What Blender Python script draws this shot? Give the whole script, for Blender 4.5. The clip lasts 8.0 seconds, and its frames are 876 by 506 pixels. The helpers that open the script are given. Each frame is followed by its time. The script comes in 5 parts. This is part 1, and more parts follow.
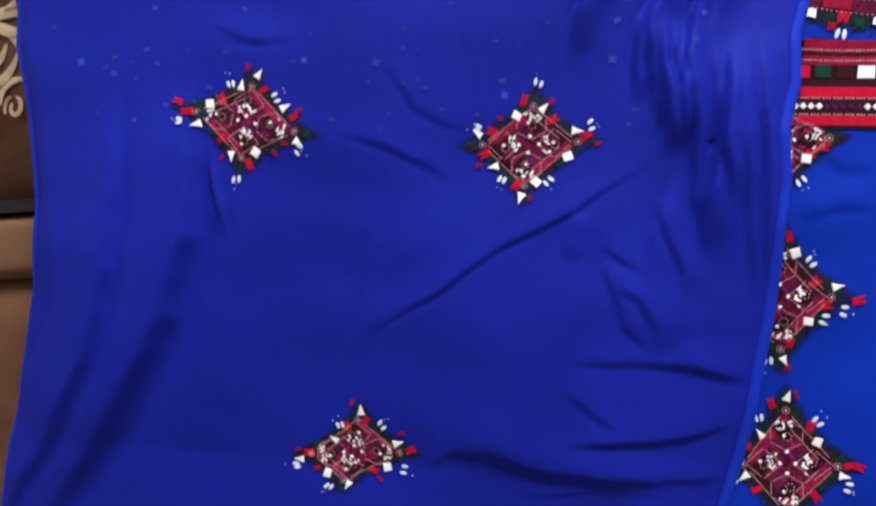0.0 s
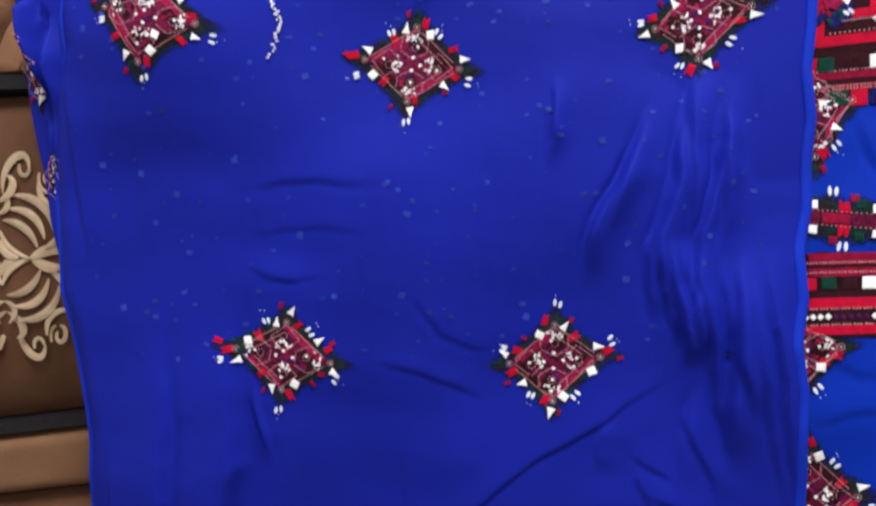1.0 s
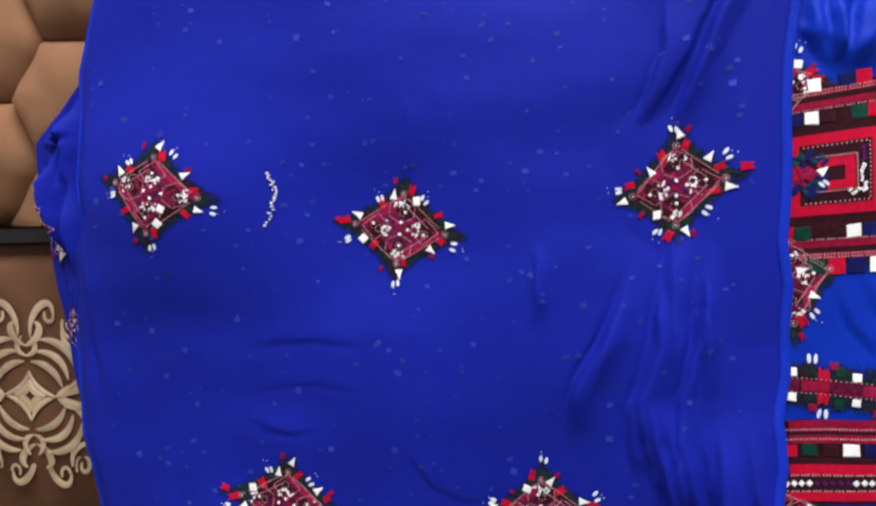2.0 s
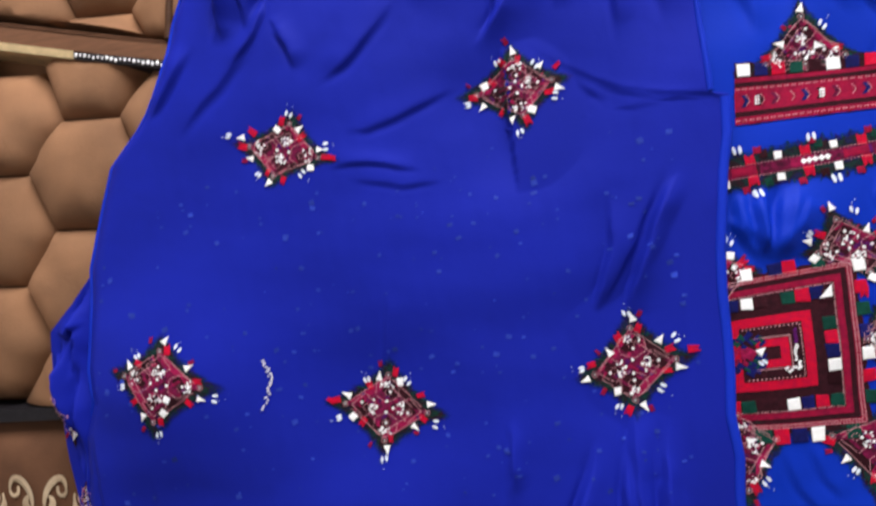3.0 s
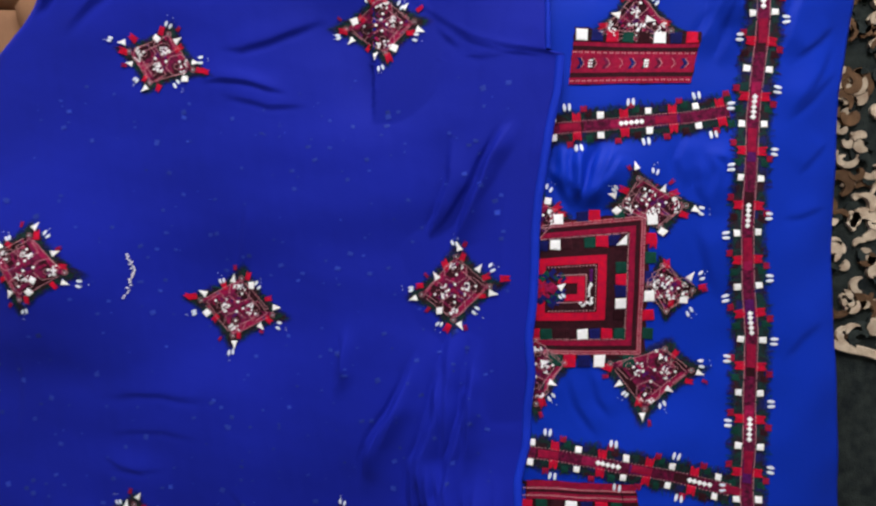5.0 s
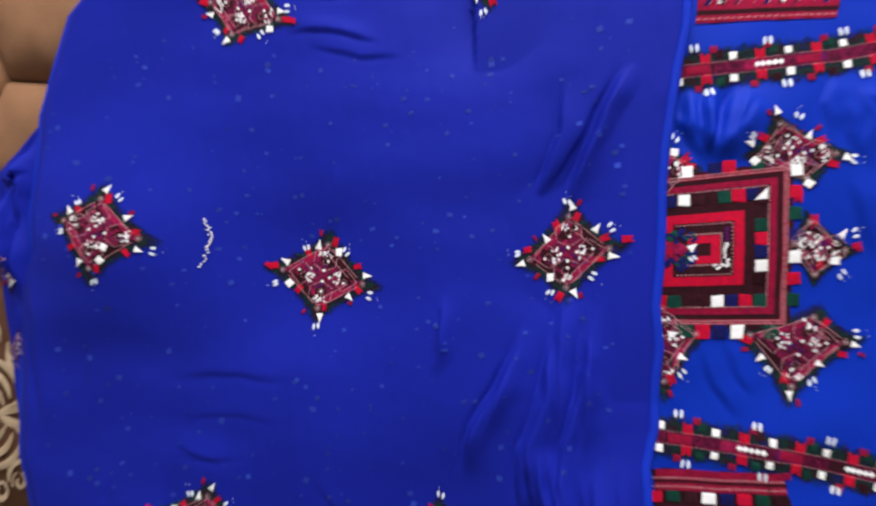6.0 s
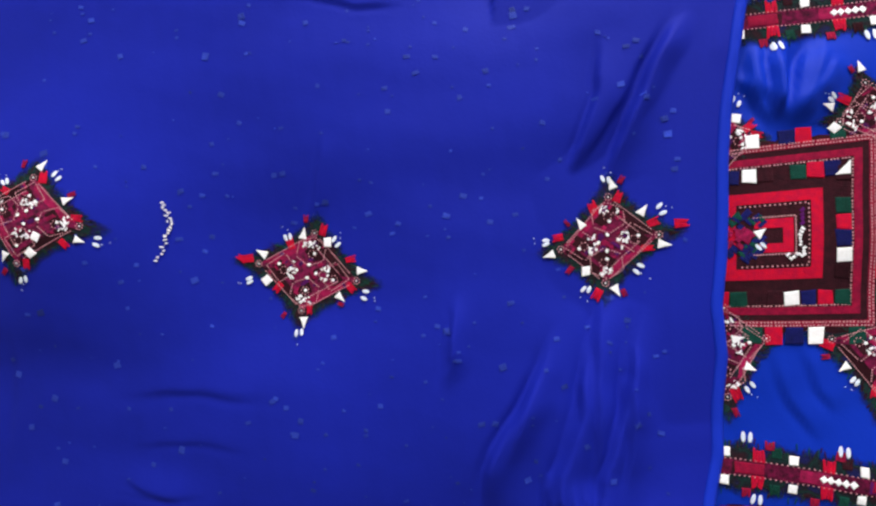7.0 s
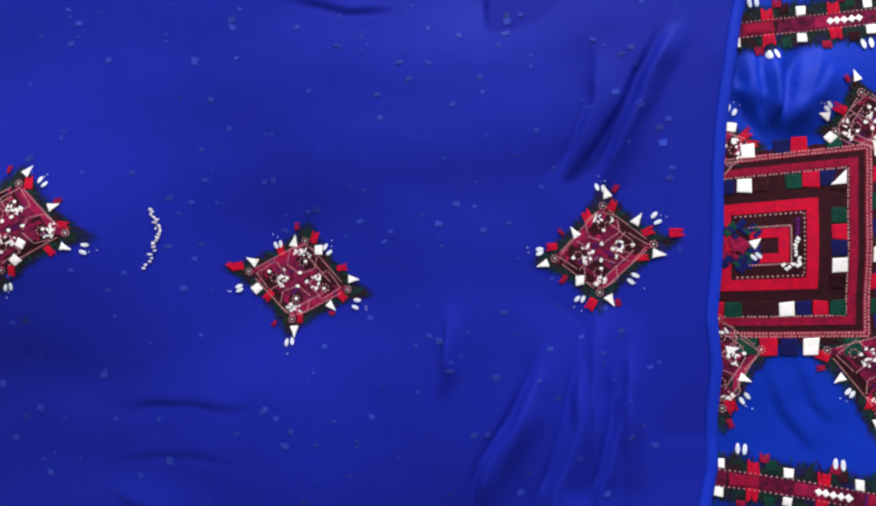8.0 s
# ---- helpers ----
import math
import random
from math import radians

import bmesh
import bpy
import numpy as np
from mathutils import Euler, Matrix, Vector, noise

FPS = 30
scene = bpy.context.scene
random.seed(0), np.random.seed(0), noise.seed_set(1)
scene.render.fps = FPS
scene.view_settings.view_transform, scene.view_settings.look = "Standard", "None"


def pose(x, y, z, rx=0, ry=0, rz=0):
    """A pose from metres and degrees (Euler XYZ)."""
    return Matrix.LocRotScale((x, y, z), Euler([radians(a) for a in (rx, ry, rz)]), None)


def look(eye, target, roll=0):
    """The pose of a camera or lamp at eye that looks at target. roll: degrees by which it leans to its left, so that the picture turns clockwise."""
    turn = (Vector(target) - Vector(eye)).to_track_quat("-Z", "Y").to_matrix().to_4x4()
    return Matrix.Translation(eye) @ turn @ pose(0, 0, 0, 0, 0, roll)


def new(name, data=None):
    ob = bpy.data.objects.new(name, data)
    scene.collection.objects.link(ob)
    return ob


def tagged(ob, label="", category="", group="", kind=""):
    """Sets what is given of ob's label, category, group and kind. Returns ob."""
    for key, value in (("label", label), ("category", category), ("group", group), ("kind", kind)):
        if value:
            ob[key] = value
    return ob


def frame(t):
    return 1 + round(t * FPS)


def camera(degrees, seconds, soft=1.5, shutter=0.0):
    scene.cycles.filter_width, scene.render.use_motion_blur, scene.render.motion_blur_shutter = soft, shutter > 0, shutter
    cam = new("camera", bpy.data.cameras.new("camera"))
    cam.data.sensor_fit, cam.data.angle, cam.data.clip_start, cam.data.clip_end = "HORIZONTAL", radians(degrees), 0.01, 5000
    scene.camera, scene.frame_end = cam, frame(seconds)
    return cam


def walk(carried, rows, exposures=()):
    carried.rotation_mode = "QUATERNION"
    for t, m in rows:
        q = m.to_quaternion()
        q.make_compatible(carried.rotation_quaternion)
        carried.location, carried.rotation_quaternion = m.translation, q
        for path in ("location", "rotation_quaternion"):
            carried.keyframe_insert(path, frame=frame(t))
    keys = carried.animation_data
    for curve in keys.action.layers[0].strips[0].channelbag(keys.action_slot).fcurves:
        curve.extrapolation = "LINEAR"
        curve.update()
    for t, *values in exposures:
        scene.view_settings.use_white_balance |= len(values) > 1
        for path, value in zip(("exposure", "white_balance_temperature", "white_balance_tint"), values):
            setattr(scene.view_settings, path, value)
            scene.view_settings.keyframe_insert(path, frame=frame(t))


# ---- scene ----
cam = camera(78, 8.0, soft=2.3, shutter=0.3)
EXPO = [(0.0, 0.24), (1.0, 0.1), (2.5, -0.03), (3.5, -0.14), (4.0, -0.3), (4.6, -0.34), (5.8, -0.08), (7.0, -0.03), (8.0, -0.05)]
rows = [  # seconds, place, turn in degrees
    (0, 0.0686, -0.2790, 0.3702, -2.293, 5.251, 2.592),
    (0.5, 0.0639, -0.2139, 0.3769, -1.649, 5.609, 0.090),
    (1, 0.0541, -0.1281, 0.3858, -1.934, 5.800, -2.401),
    (1.2, 0.0570, -0.1014, 0.3885, -1.742, 6.168, -2.632),
    (2.3, 0.0962, 0.0187, 0.4044, -2.324, 9.039, -4.153),
    (2.5, 0.0915, 0.0385, 0.4131, -0.603, 7.442, -4.371),
    (3, 0.1228, 0.0988, 0.4341, 1.529, 8.541, -6.782),
    (3.5, 0.1448, 0.1663, 0.4428, 2.767, 8.909, -8.357),
    (4, 0.1800, 0.1837, 0.4348, 2.464, 7.409, -5.850),
    (4.5, 0.2266, 0.1068, 0.4288, -0.594, 5.081, -1.567),
    (4.7, 0.2342, 0.0792, 0.4413, -1.716, 4.919, -0.417),
    (5.8, 0.1905, 0.0358, 0.4962, -2.488, 9.611, -1.119),
    (6, 0.1536, 0.0138, 0.4287, 0.034, 7.374, -0.824),
    (6.5, 0.1313, 0.0075, 0.3654, 1.023, 6.171, -0.820),
    (7, 0.1268, -0.0008, 0.3533, 1.292, 5.852, -0.996),
    (7.5, 0.1249, -0.0050, 0.3499, 1.805, 5.137, -0.582),
    (8, 0.1285, 0.0048, 0.3488, 1.318, 5.395, -0.818),
]
walk(cam, [(t, pose(*p)) for t, *p in rows], exposures=EXPO)

# ---------------------------------------------------------------- light
world = bpy.data.worlds.new("world")
scene.world = world
world.use_nodes = True
nt = world.node_tree
sky = nt.nodes.new("ShaderNodeTexSky")
sky.sky_type = "NISHITA"
sky.sun_disc = False
sky.sun_elevation, sky.sun_rotation = radians(40), radians(20)
nt.links.new(sky.outputs[0], nt.nodes["Background"].inputs[0])
nt.nodes["Background"].inputs[1].default_value = 0.1


def soft_lamp(x, y, z, target, width, height, watts, colour):
    data = bpy.data.lights.new("soft_light", "AREA")
    data.shape, data.size, data.size_y, data.energy, data.color = "RECTANGLE", width, height, watts, colour
    ob = new("soft_light", data)
    ob.matrix_world = look((x, y, z), target)
    return ob


# main light from the north, as from a window out of view
soft_lamp(0.35, 1.55, 0.85, (0.0, 0.0, 0.2), 1.5, 1.0, 66, (1.0, 0.97, 0.93))
# east and west fill lamps, added to balance the sides; no known source
soft_lamp(2.72, 0.55, 1.25, (0.0, 0.35, 0.4), 1.3, 1.2, 5, (1.0, 0.96, 0.92))
soft_lamp(-2.12, 0.35, 1.25, (0.0, 0.1, 0.3), 1.2, 1.2, 8, (1.0, 0.96, 0.92))

# ---------------------------------------------------------------- materials


def material(name, colour, rough=0.8, vary=0.25, scale=40, bump=0.2, bump_scale=900, dark=None, sheen=0.0, metal=0.0, spec=0.12, island=False, stretch=(1, 1, 1)):
    m = bpy.data.materials.new(name)
    m.use_nodes = True
    n, l = m.node_tree.nodes, m.node_tree.links
    b = n["Principled BSDF"]
    b.inputs["Roughness"].default_value = rough
    b.inputs["Metallic"].default_value = metal
    b.inputs["Specular IOR Level"].default_value = spec
    if sheen:
        b.inputs["Sheen Weight"].default_value = sheen
        b.inputs["Sheen Roughness"].default_value = 0.4
        b.inputs["Sheen Tint"].default_value = (0.25, 0.35, 1.0, 1)
    co = n.new("ShaderNodeTexCoord")
    mp = n.new("ShaderNodeMapping")
    mp.inputs["Scale"].default_value = stretch
    l.new(co.outputs["Object"], mp.inputs[0])
    big = n.new("ShaderNodeTexNoise")
    big.inputs["Scale"].default_value, big.inputs["Detail"].default_value = scale, 5
    l.new(mp.outputs[0], big.inputs[0])
    ramp = n.new("ShaderNodeMapRange")
    ramp.inputs[1].default_value, ramp.inputs[2].default_value = 0.3, 0.7
    l.new(big.outputs[0], ramp.inputs[0])
    mix = n.new("ShaderNodeMix")
    mix.data_type = "RGBA"
    d = dark or tuple(c * (1 - vary) for c in colour)
    mix.inputs["A"].default_value, mix.inputs["B"].default_value = (*d, 1), (*colour, 1)
    l.new(ramp.outputs[0], mix.inputs["Factor"])
    out = mix.outputs["Result"]
    rnd = n.new("ShaderNodeObjectInfo").outputs["Random"] if not island else n.new("ShaderNodeNewGeometry").outputs["Random Per Island"]
    hsv = n.new("ShaderNodeHueSaturation")
    rr = n.new("ShaderNodeMapRange")
    rr.inputs[3].default_value, rr.inputs[4].default_value = 1 - vary * 0.6, 1 + vary * 0.4
    l.new(rnd, rr.inputs[0])
    l.new(rr.outputs[0], hsv.inputs["Value"])
    l.new(out, hsv.inputs["Color"])
    l.new(hsv.outputs[0], b.inputs["Base Color"])
    fine = n.new("ShaderNodeTexNoise")
    fine.inputs["Scale"].default_value, fine.inputs["Detail"].default_value = bump_scale, 3
    l.new(mp.outputs[0], fine.inputs[0])
    bp = n.new("ShaderNodeBump")
    bp.inputs["Strength"].default_value, bp.inputs["Distance"].default_value = bump, 0.001
    l.new(fine.outputs[0], bp.inputs["Height"])
    l.new(bp.outputs[0], b.inputs["Normal"])
    return m


def cloth_material(name, colour, rough, sheen):
    """Woven crepe: two crossed fine waves for the weave, soft blotches that paint in hazy sheen zones, a little sheen.
    """
    m = material(name, colour, rough, 0.20, 7, 0.10, 400, sheen=sheen, spec=0.07)
    n, l = m.node_tree.nodes, m.node_tree.links
    bump = [x for x in n if x.type == "BUMP"][0]
    mp = [x for x in n if x.type == "MAPPING"][0]
    wave = n.new("ShaderNodeTexWave")
    wave.inputs["Scale"].default_value, wave.inputs["Distortion"].default_value = 320, 3
    wave.inputs["Detail"].default_value = 2
    l.new(mp.outputs[0], wave.inputs[0])
    b2 = n.new("ShaderNodeBump")
    b2.inputs["Strength"].default_value, b2.inputs["Distance"].default_value = 0.01, 0.0003
    l.new(wave.outputs["Fac"], b2.inputs["Height"])
    l.new(bump.outputs[0], b2.inputs["Normal"])
    l.new(b2.outputs[0], n["Principled BSDF"].inputs["Normal"])
    return m


SCARF = cloth_material("blue_crepe", (0.0075, 0.0154, 0.312), 0.65, 0.0)
# doubled hem crepe, lightened to paint in the highlight along its roll
HEM = cloth_material("highlit_blue_crepe", (0.0075, 0.030, 0.47), 0.6, 0.0)
SHIRT = cloth_material("blue_satin", (0.0035, 0.032, 0.48), 0.55, 0.0)
FLECK = material("pale_blue_thread", (0.024, 0.052, 0.46), 0.6, 0.5, 60, 0.3, 900, island=True)
WHITE = material("white_thread", (0.92, 0.93, 0.97), 0.6, 0.10, 500, 0.25, 1400)
PALE = material("bluish_white_thread", (0.70, 0.78, 0.93), 0.6, 0.12, 500, 0.25, 1400)
RED = material("red_thread", (0.58, 0.005, 0.030), 0.65, 0.45, 260, 0.6, 1400, dark=(0.38, 0.006, 0.040), spec=0.04, island=True)
CRIMSON = material("crimson_thread", (0.32, 0.008, 0.042), 0.7, 0.5, 260, 0.6, 1400, dark=(0.17, 0.006, 0.032), spec=0.04, island=True)
MAGENTA = material("magenta_thread", (0.38, 0.012, 0.085), 0.7, 0.5, 240, 0.6, 1400, dark=(0.14, 0.008, 0.036), spec=0.04, island=True)
PURPLE = material("purple_thread", (0.100, 0.010, 0.130), 0.7, 0.5, 240, 0.6, 1400, dark=(0.05, 0.008, 0.06), spec=0.04, island=True)
MAROON = material("maroon_thread", (0.215, 0.011, 0.066), 0.8, 0.5, 330, 0.5, 1300, dark=(0.030, 0.008, 0.018), spec=0.04)
BROWN = material("dark_brown_thread", (0.040, 0.009, 0.015), 0.85, 0.5, 230, 0.6, 1300, dark=(0.022, 0.007, 0.011), spec=0.04)
BLACK = material("black_green_thread", (0.012, 0.036, 0.030), 0.85, 0.5, 130, 0.8, 1200, dark=(0.012, 0.010, 0.018))
GREEN = material("dark_green_thread", (0.004, 0.055, 0.040), 0.8, 0.4, 200, 0.7, 1300)
NAVY = material("navy_thread", (0.007, 0.009, 0.12), 0.8, 0.4, 200, 0.7, 1300)
STITCH = material("rose_gold_stitch", (0.68, 0.33, 0.38), 0.6, 0.3, 600, 0.4, 1400, island=True)
SILVER = material("silver_bead", (0.85, 0.85, 0.90), 0.3, 0.1, 300, 0.1, 900, metal=0.2, spec=0.5)


def ground_material():
    """Black, green, brown and navy thread in patches; where its cover thins out the cloth shows between the threads."""
    m = material("dark_thread_ground", (0.02, 0.03, 0.03), 0.85, 0.4, 130, 0.8, 1200)
    n, l = m.node_tree.nodes, m.node_tree.links
    hsv = [x for x in n if x.type == "HUE_SAT"][0]
    mp = [x for x in n if x.type == "MAPPING"][0]
    patch = n.new("ShaderNodeTexNoise")
    patch.inputs["Scale"].default_value, patch.inputs["Detail"].default_value = 75, 2
    l.new(mp.outputs[0], patch.inputs[0])
    ramp = n.new("ShaderNodeValToRGB")
    ramp.color_ramp.elements[0].position, ramp.color_ramp.elements[0].color = 0.36, (0.030, 0.009, 0.016, 1)
    ramp.color_ramp.elements[1].position, ramp.color_ramp.elements[1].color = 0.66, (0.010, 0.012, 0.090, 1)
    for at, c in ((0.44, (0.012, 0.013, 0.020, 1)), (0.51, (0.006, 0.034, 0.032, 1)), (0.57, (0.014, 0.012, 0.018, 1))):
        ramp.color_ramp.elements.new(at).color = c
    l.new(patch.outputs[0], ramp.inputs[0])
    l.new(ramp.outputs[0], hsv.inputs["Color"])
    cover = n.new("ShaderNodeAttribute")
    cover.attribute_name = "cover"
    thread = n.new("ShaderNodeTexNoise")
    thread.inputs["Scale"].default_value, thread.inputs["Detail"].default_value = 700, 2
    l.new(mp.outputs[0], thread.inputs[0])
    add = n.new("ShaderNodeMath")
    add.operation = "ADD"
    l.new(cover.outputs["Fac"], add.inputs[0])
    l.new(thread.outputs[0], add.inputs[1])
    mask = n.new("ShaderNodeMapRange")
    mask.inputs[1].default_value, mask.inputs[2].default_value = 0.62, 1.25
    l.new(add.outputs[0], mask.inputs[0])
    clear, mix = n.new("ShaderNodeBsdfTransparent"), n.new("ShaderNodeMixShader")
    l.new(mask.outputs[0], mix.inputs[0])
    l.new(clear.outputs[0], mix.inputs[1])
    l.new(n["Principled BSDF"].outputs[0], mix.inputs[2])
    l.new(mix.outputs[0], n["Material Output"].inputs["Surface"])
    return m


GROUND = ground_material()
SUEDE = material("brown_suede", (0.265, 0.135, 0.074), 0.85, 0.3, 14, 0.6, 700, dark=(0.170, 0.088, 0.050))
# the same suede with the shade at the seat's lower end put into its colour
SUEDE_SHADED = material("shaded_brown_suede", (0.19, 0.10, 0.056), 0.85, 0.3, 14, 0.6, 700, dark=(0.12, 0.06, 0.034))
PANEL = material("brown_velvet", (0.155, 0.072, 0.040), 0.8, 0.3, 20, 0.5, 700, dark=(0.10, 0.046, 0.026))
CREAM = material("cream_print", (0.52, 0.40, 0.28), 0.75, 0.3, 60, 0.5, 700, dark=(0.36, 0.26, 0.17))
BAND = material("black_braid", (0.016, 0.014, 0.018), 0.5, 0.4, 150, 0.8, 900)
GOLD = material("gold_trim", (0.72, 0.55, 0.32), 0.35, 0.25, 120, 0.3, 700, metal=0.5)
RAILWOOD = material("brown_wood", (0.20, 0.095, 0.055), 0.45, 0.35, 30, 0.3, 300, stretch=(1, 8, 1))
WOODEN = material("dark_wood", (0.10, 0.045, 0.025), 0.5, 0.4, 30, 0.3, 300, stretch=(1, 8, 1))
PAINT = material("wall_paint", (0.74, 0.70, 0.64), 0.9, 0.06, 3, 0.2, 120)
RUG = material("dark_rug_pile", (0.035, 0.045, 0.042), 0.95, 0.6, 90, 1.0, 600, dark=(0.012, 0.016, 0.018))
RUG_CREAM = material("cream_rug_pile", (0.62, 0.52, 0.40), 0.95, 0.4, 80, 1.0, 600, dark=(0.34, 0.25, 0.18))
RUG_BROWN = material("brown_rug_pile", (0.16, 0.09, 0.05), 0.95, 0.5, 80, 1.0, 600)

# ---------------------------------------------------------------- mesh helpers


def mesh_object(name, verts, faces, mats, parent=None, label="", smooth=False, index=None, kind=""):
    me = bpy.data.meshes.new(name)
    me.from_pydata([tuple(map(float, v)) for v in verts], [], faces)
    for m in mats if isinstance(mats, (list, tuple)) else [mats]:
        me.materials.append(m)
    if index is not None:
        me.polygons.foreach_set("material_index", index)
    if smooth:
        me.polygons.foreach_set("use_smooth", [True] * len(faces))
    me.update()
    ob = new(name, me)
    ob.parent = parent
    tagged(ob, label, kind=kind)
    return ob


def seg_distance(x, y, pts):
    """Distance to a polyline, the side (+ left) and how far along it (0 to 1), for arrays."""
    best = np.full(x.shape, 9.0)
    side, along = np.zeros(x.shape), np.zeros(x.shape)
    toward = 1.0 if -(pts[-1][1] - pts[0][1]) * 0.5 + (pts[-1][0] - pts[0][0]) * 0.85 > 0 else -1.0
    lens = [math.dist(a, b) for a, b in zip(pts, pts[1:])]
    total, run = sum(lens), 0.0
    for (ax, ay), (bx, by), ln in zip(pts, pts[1:], lens):
        dx, dy = (bx - ax) / ln, (by - ay) / ln
        s = np.clip((x - ax) * dx + (y - ay) * dy, 0, ln)
        d = np.hypot(x - ax - s * dx, y - ay - s * dy)
        near = d < best
        best = np.where(near, d, best)
        side = np.where(near, np.sign(dx * (y - ay) - dy * (x - ax)), side)
        along = np.where(near, (run + s) / total, along)
        run += ln
    return best, side, along, toward


class Sheet:
    """A height field over the plan, built up from folds, and looked up again for what is sewn on it."""

    def __init__(self, x0, x1, y0, y1, step, base, gain=1.0):
        self.gain = gain
        self.x0, self.y0, self.step = x0, y0, step
        xs, ys = np.arange(x0, x1 + step, step), np.arange(y0, y1 + step, step)
        self.x, self.y = np.meshgrid(xs, ys)
        self.z = np.full(self.x.shape, float(base))

    def waves(self, amp, scale, seed, sx=1.0, sy=1.0):
        rng = np.random.RandomState(seed)
        for k in range(9):
            a, f, p = rng.uniform(0, math.pi), scale * rng.uniform(0.5, 1.6), rng.uniform(0, 6.3)
            self.z += amp / 3 * np.sin((self.x * sx * math.cos(a) + self.y * sy * math.sin(a)) * f + p + 0.8 * np.sin(self.x * f * 0.37 + self.y * f * 0.23 + k))

    def fold(self, pts, height, width, lean=1.0, flip=False):
        """A crease along a line: the cloth rises gently on one flank, falls steeply on the other and dips at its foot."""
        # folds that run down the cloth stand higher than the creases across it
        run = abs(pts[-1][1] - pts[0][1]) / (math.dist(pts[0], pts[-1]) + 1e-6)
        height *= self.gain * (0.75 + 0.4 * max(0.0, run - 0.55) / 0.45)
        px, py, reach = [p[0] for p in pts], [p[1] for p in pts], width * 6
        i0, i1 = [int(np.clip((v - self.x0) / self.step, 0, self.x.shape[1])) for v in (min(px) - reach, max(px) + reach)]
        j0, j1 = [int(np.clip((v - self.y0) / self.step, 0, self.x.shape[0])) for v in (min(py) - reach, max(py) + reach)]
        if i1 <= i0 or j1 <= j0:
            return
        x, y = self.x[j0:j1, i0:i1], self.y[j0:j1, i0:i1]
        # a slightly wandering line, as real cloth has
        wx = x + 0.0010 * np.sin(y * 60 + x * 25) + 0.0003 * np.sin(y * 220)
        wy = y + 0.0010 * np.sin(x * 65 + y * 25) + 0.0003 * np.sin(x * 210)
        d, side, along, toward = seg_distance(wx, wy, pts)
        s = d * side * toward / width * (-1 if flip else 1)
        ends = np.clip(np.minimum(along, 1 - along) / 0.34, 0, 1)
        ends = ends * ends * (3 - 2 * ends)
        rise = np.where(s > 0, np.exp(-(s / (1.2 + lean)) ** 2), np.exp(-(s / 0.32) ** 2))
        self.z[j0:j1, i0:i1] += height * 0.55 * ends * (rise - 0.35 * np.exp(-((s + 0.62) / 0.40) ** 2))

    def pleats(self, pts, count, gap, height, width, seed):
        """Several like folds side by side, each a little off."""
        rng = np.random.RandomState(seed)
        for k in range(count):
            off = (k - (count - 1) / 2) * gap + rng.uniform(-0.2, 0.2) * gap
            moved = [(px + off + rng.uniform(-1, 1) * gap * 0.15, py + rng.uniform(-1, 1) * gap * 0.3) for px, py in pts]
            self.fold(moved, height * rng.uniform(0.5, 1.1), width * rng.uniform(0.8, 1.25), rng.choice([0.7, 1.0, 1.5]))

    def at(self, x, y):
        fx = np.clip((np.asarray(x) - self.x0) / self.step, 0, self.x.shape[1] - 1.001)
        fy = np.clip((np.asarray(y) - self.y0) / self.step, 0, self.x.shape[0] - 1.001)
        i, j = fx.astype(int), fy.astype(int)
        u, v, z = fx - i, fy - j, self.z
        return (z[j, i] * (1 - u) + z[j, i + 1] * u) * (1 - v) + (z[j + 1, i] * (1 - u) + z[j + 1, i + 1] * u) * v


def drape(name, sheet, left, right, ys, columns, mat, parent, label, thick=0.0012):
    """A cloth between two side edges (x as functions of y) that follows the sheet."""
    verts, faces = [], []
    for y in ys:
        xl, xr = left(y), right(y)
        xs = xl + (xr - xl) * np.linspace(0, 1, columns)
        verts += list(zip(xs, [y] * columns, sheet.at(xs, np.full(columns, y))))
    for j in range(len(ys) - 1):
        for i in range(columns - 1):
            a = j * columns + i
            faces.append((a, a + 1, a + columns + 1, a + columns))
    ob = mesh_object(name, verts, faces, mat, parent, label, True)
    sol = ob.modifiers.new("thickness", "SOLIDIFY")
    sol.thickness, sol.offset = thick, -1
    return ob


def edge(points):
    """x as a smooth function of y through points, given from top to bottom."""
    p = sorted((y, x) for x, y in points)
    yy, xx = [a for a, _ in p], [b for _, b in p]
    return lambda y: float(np.interp(y, yy, xx))


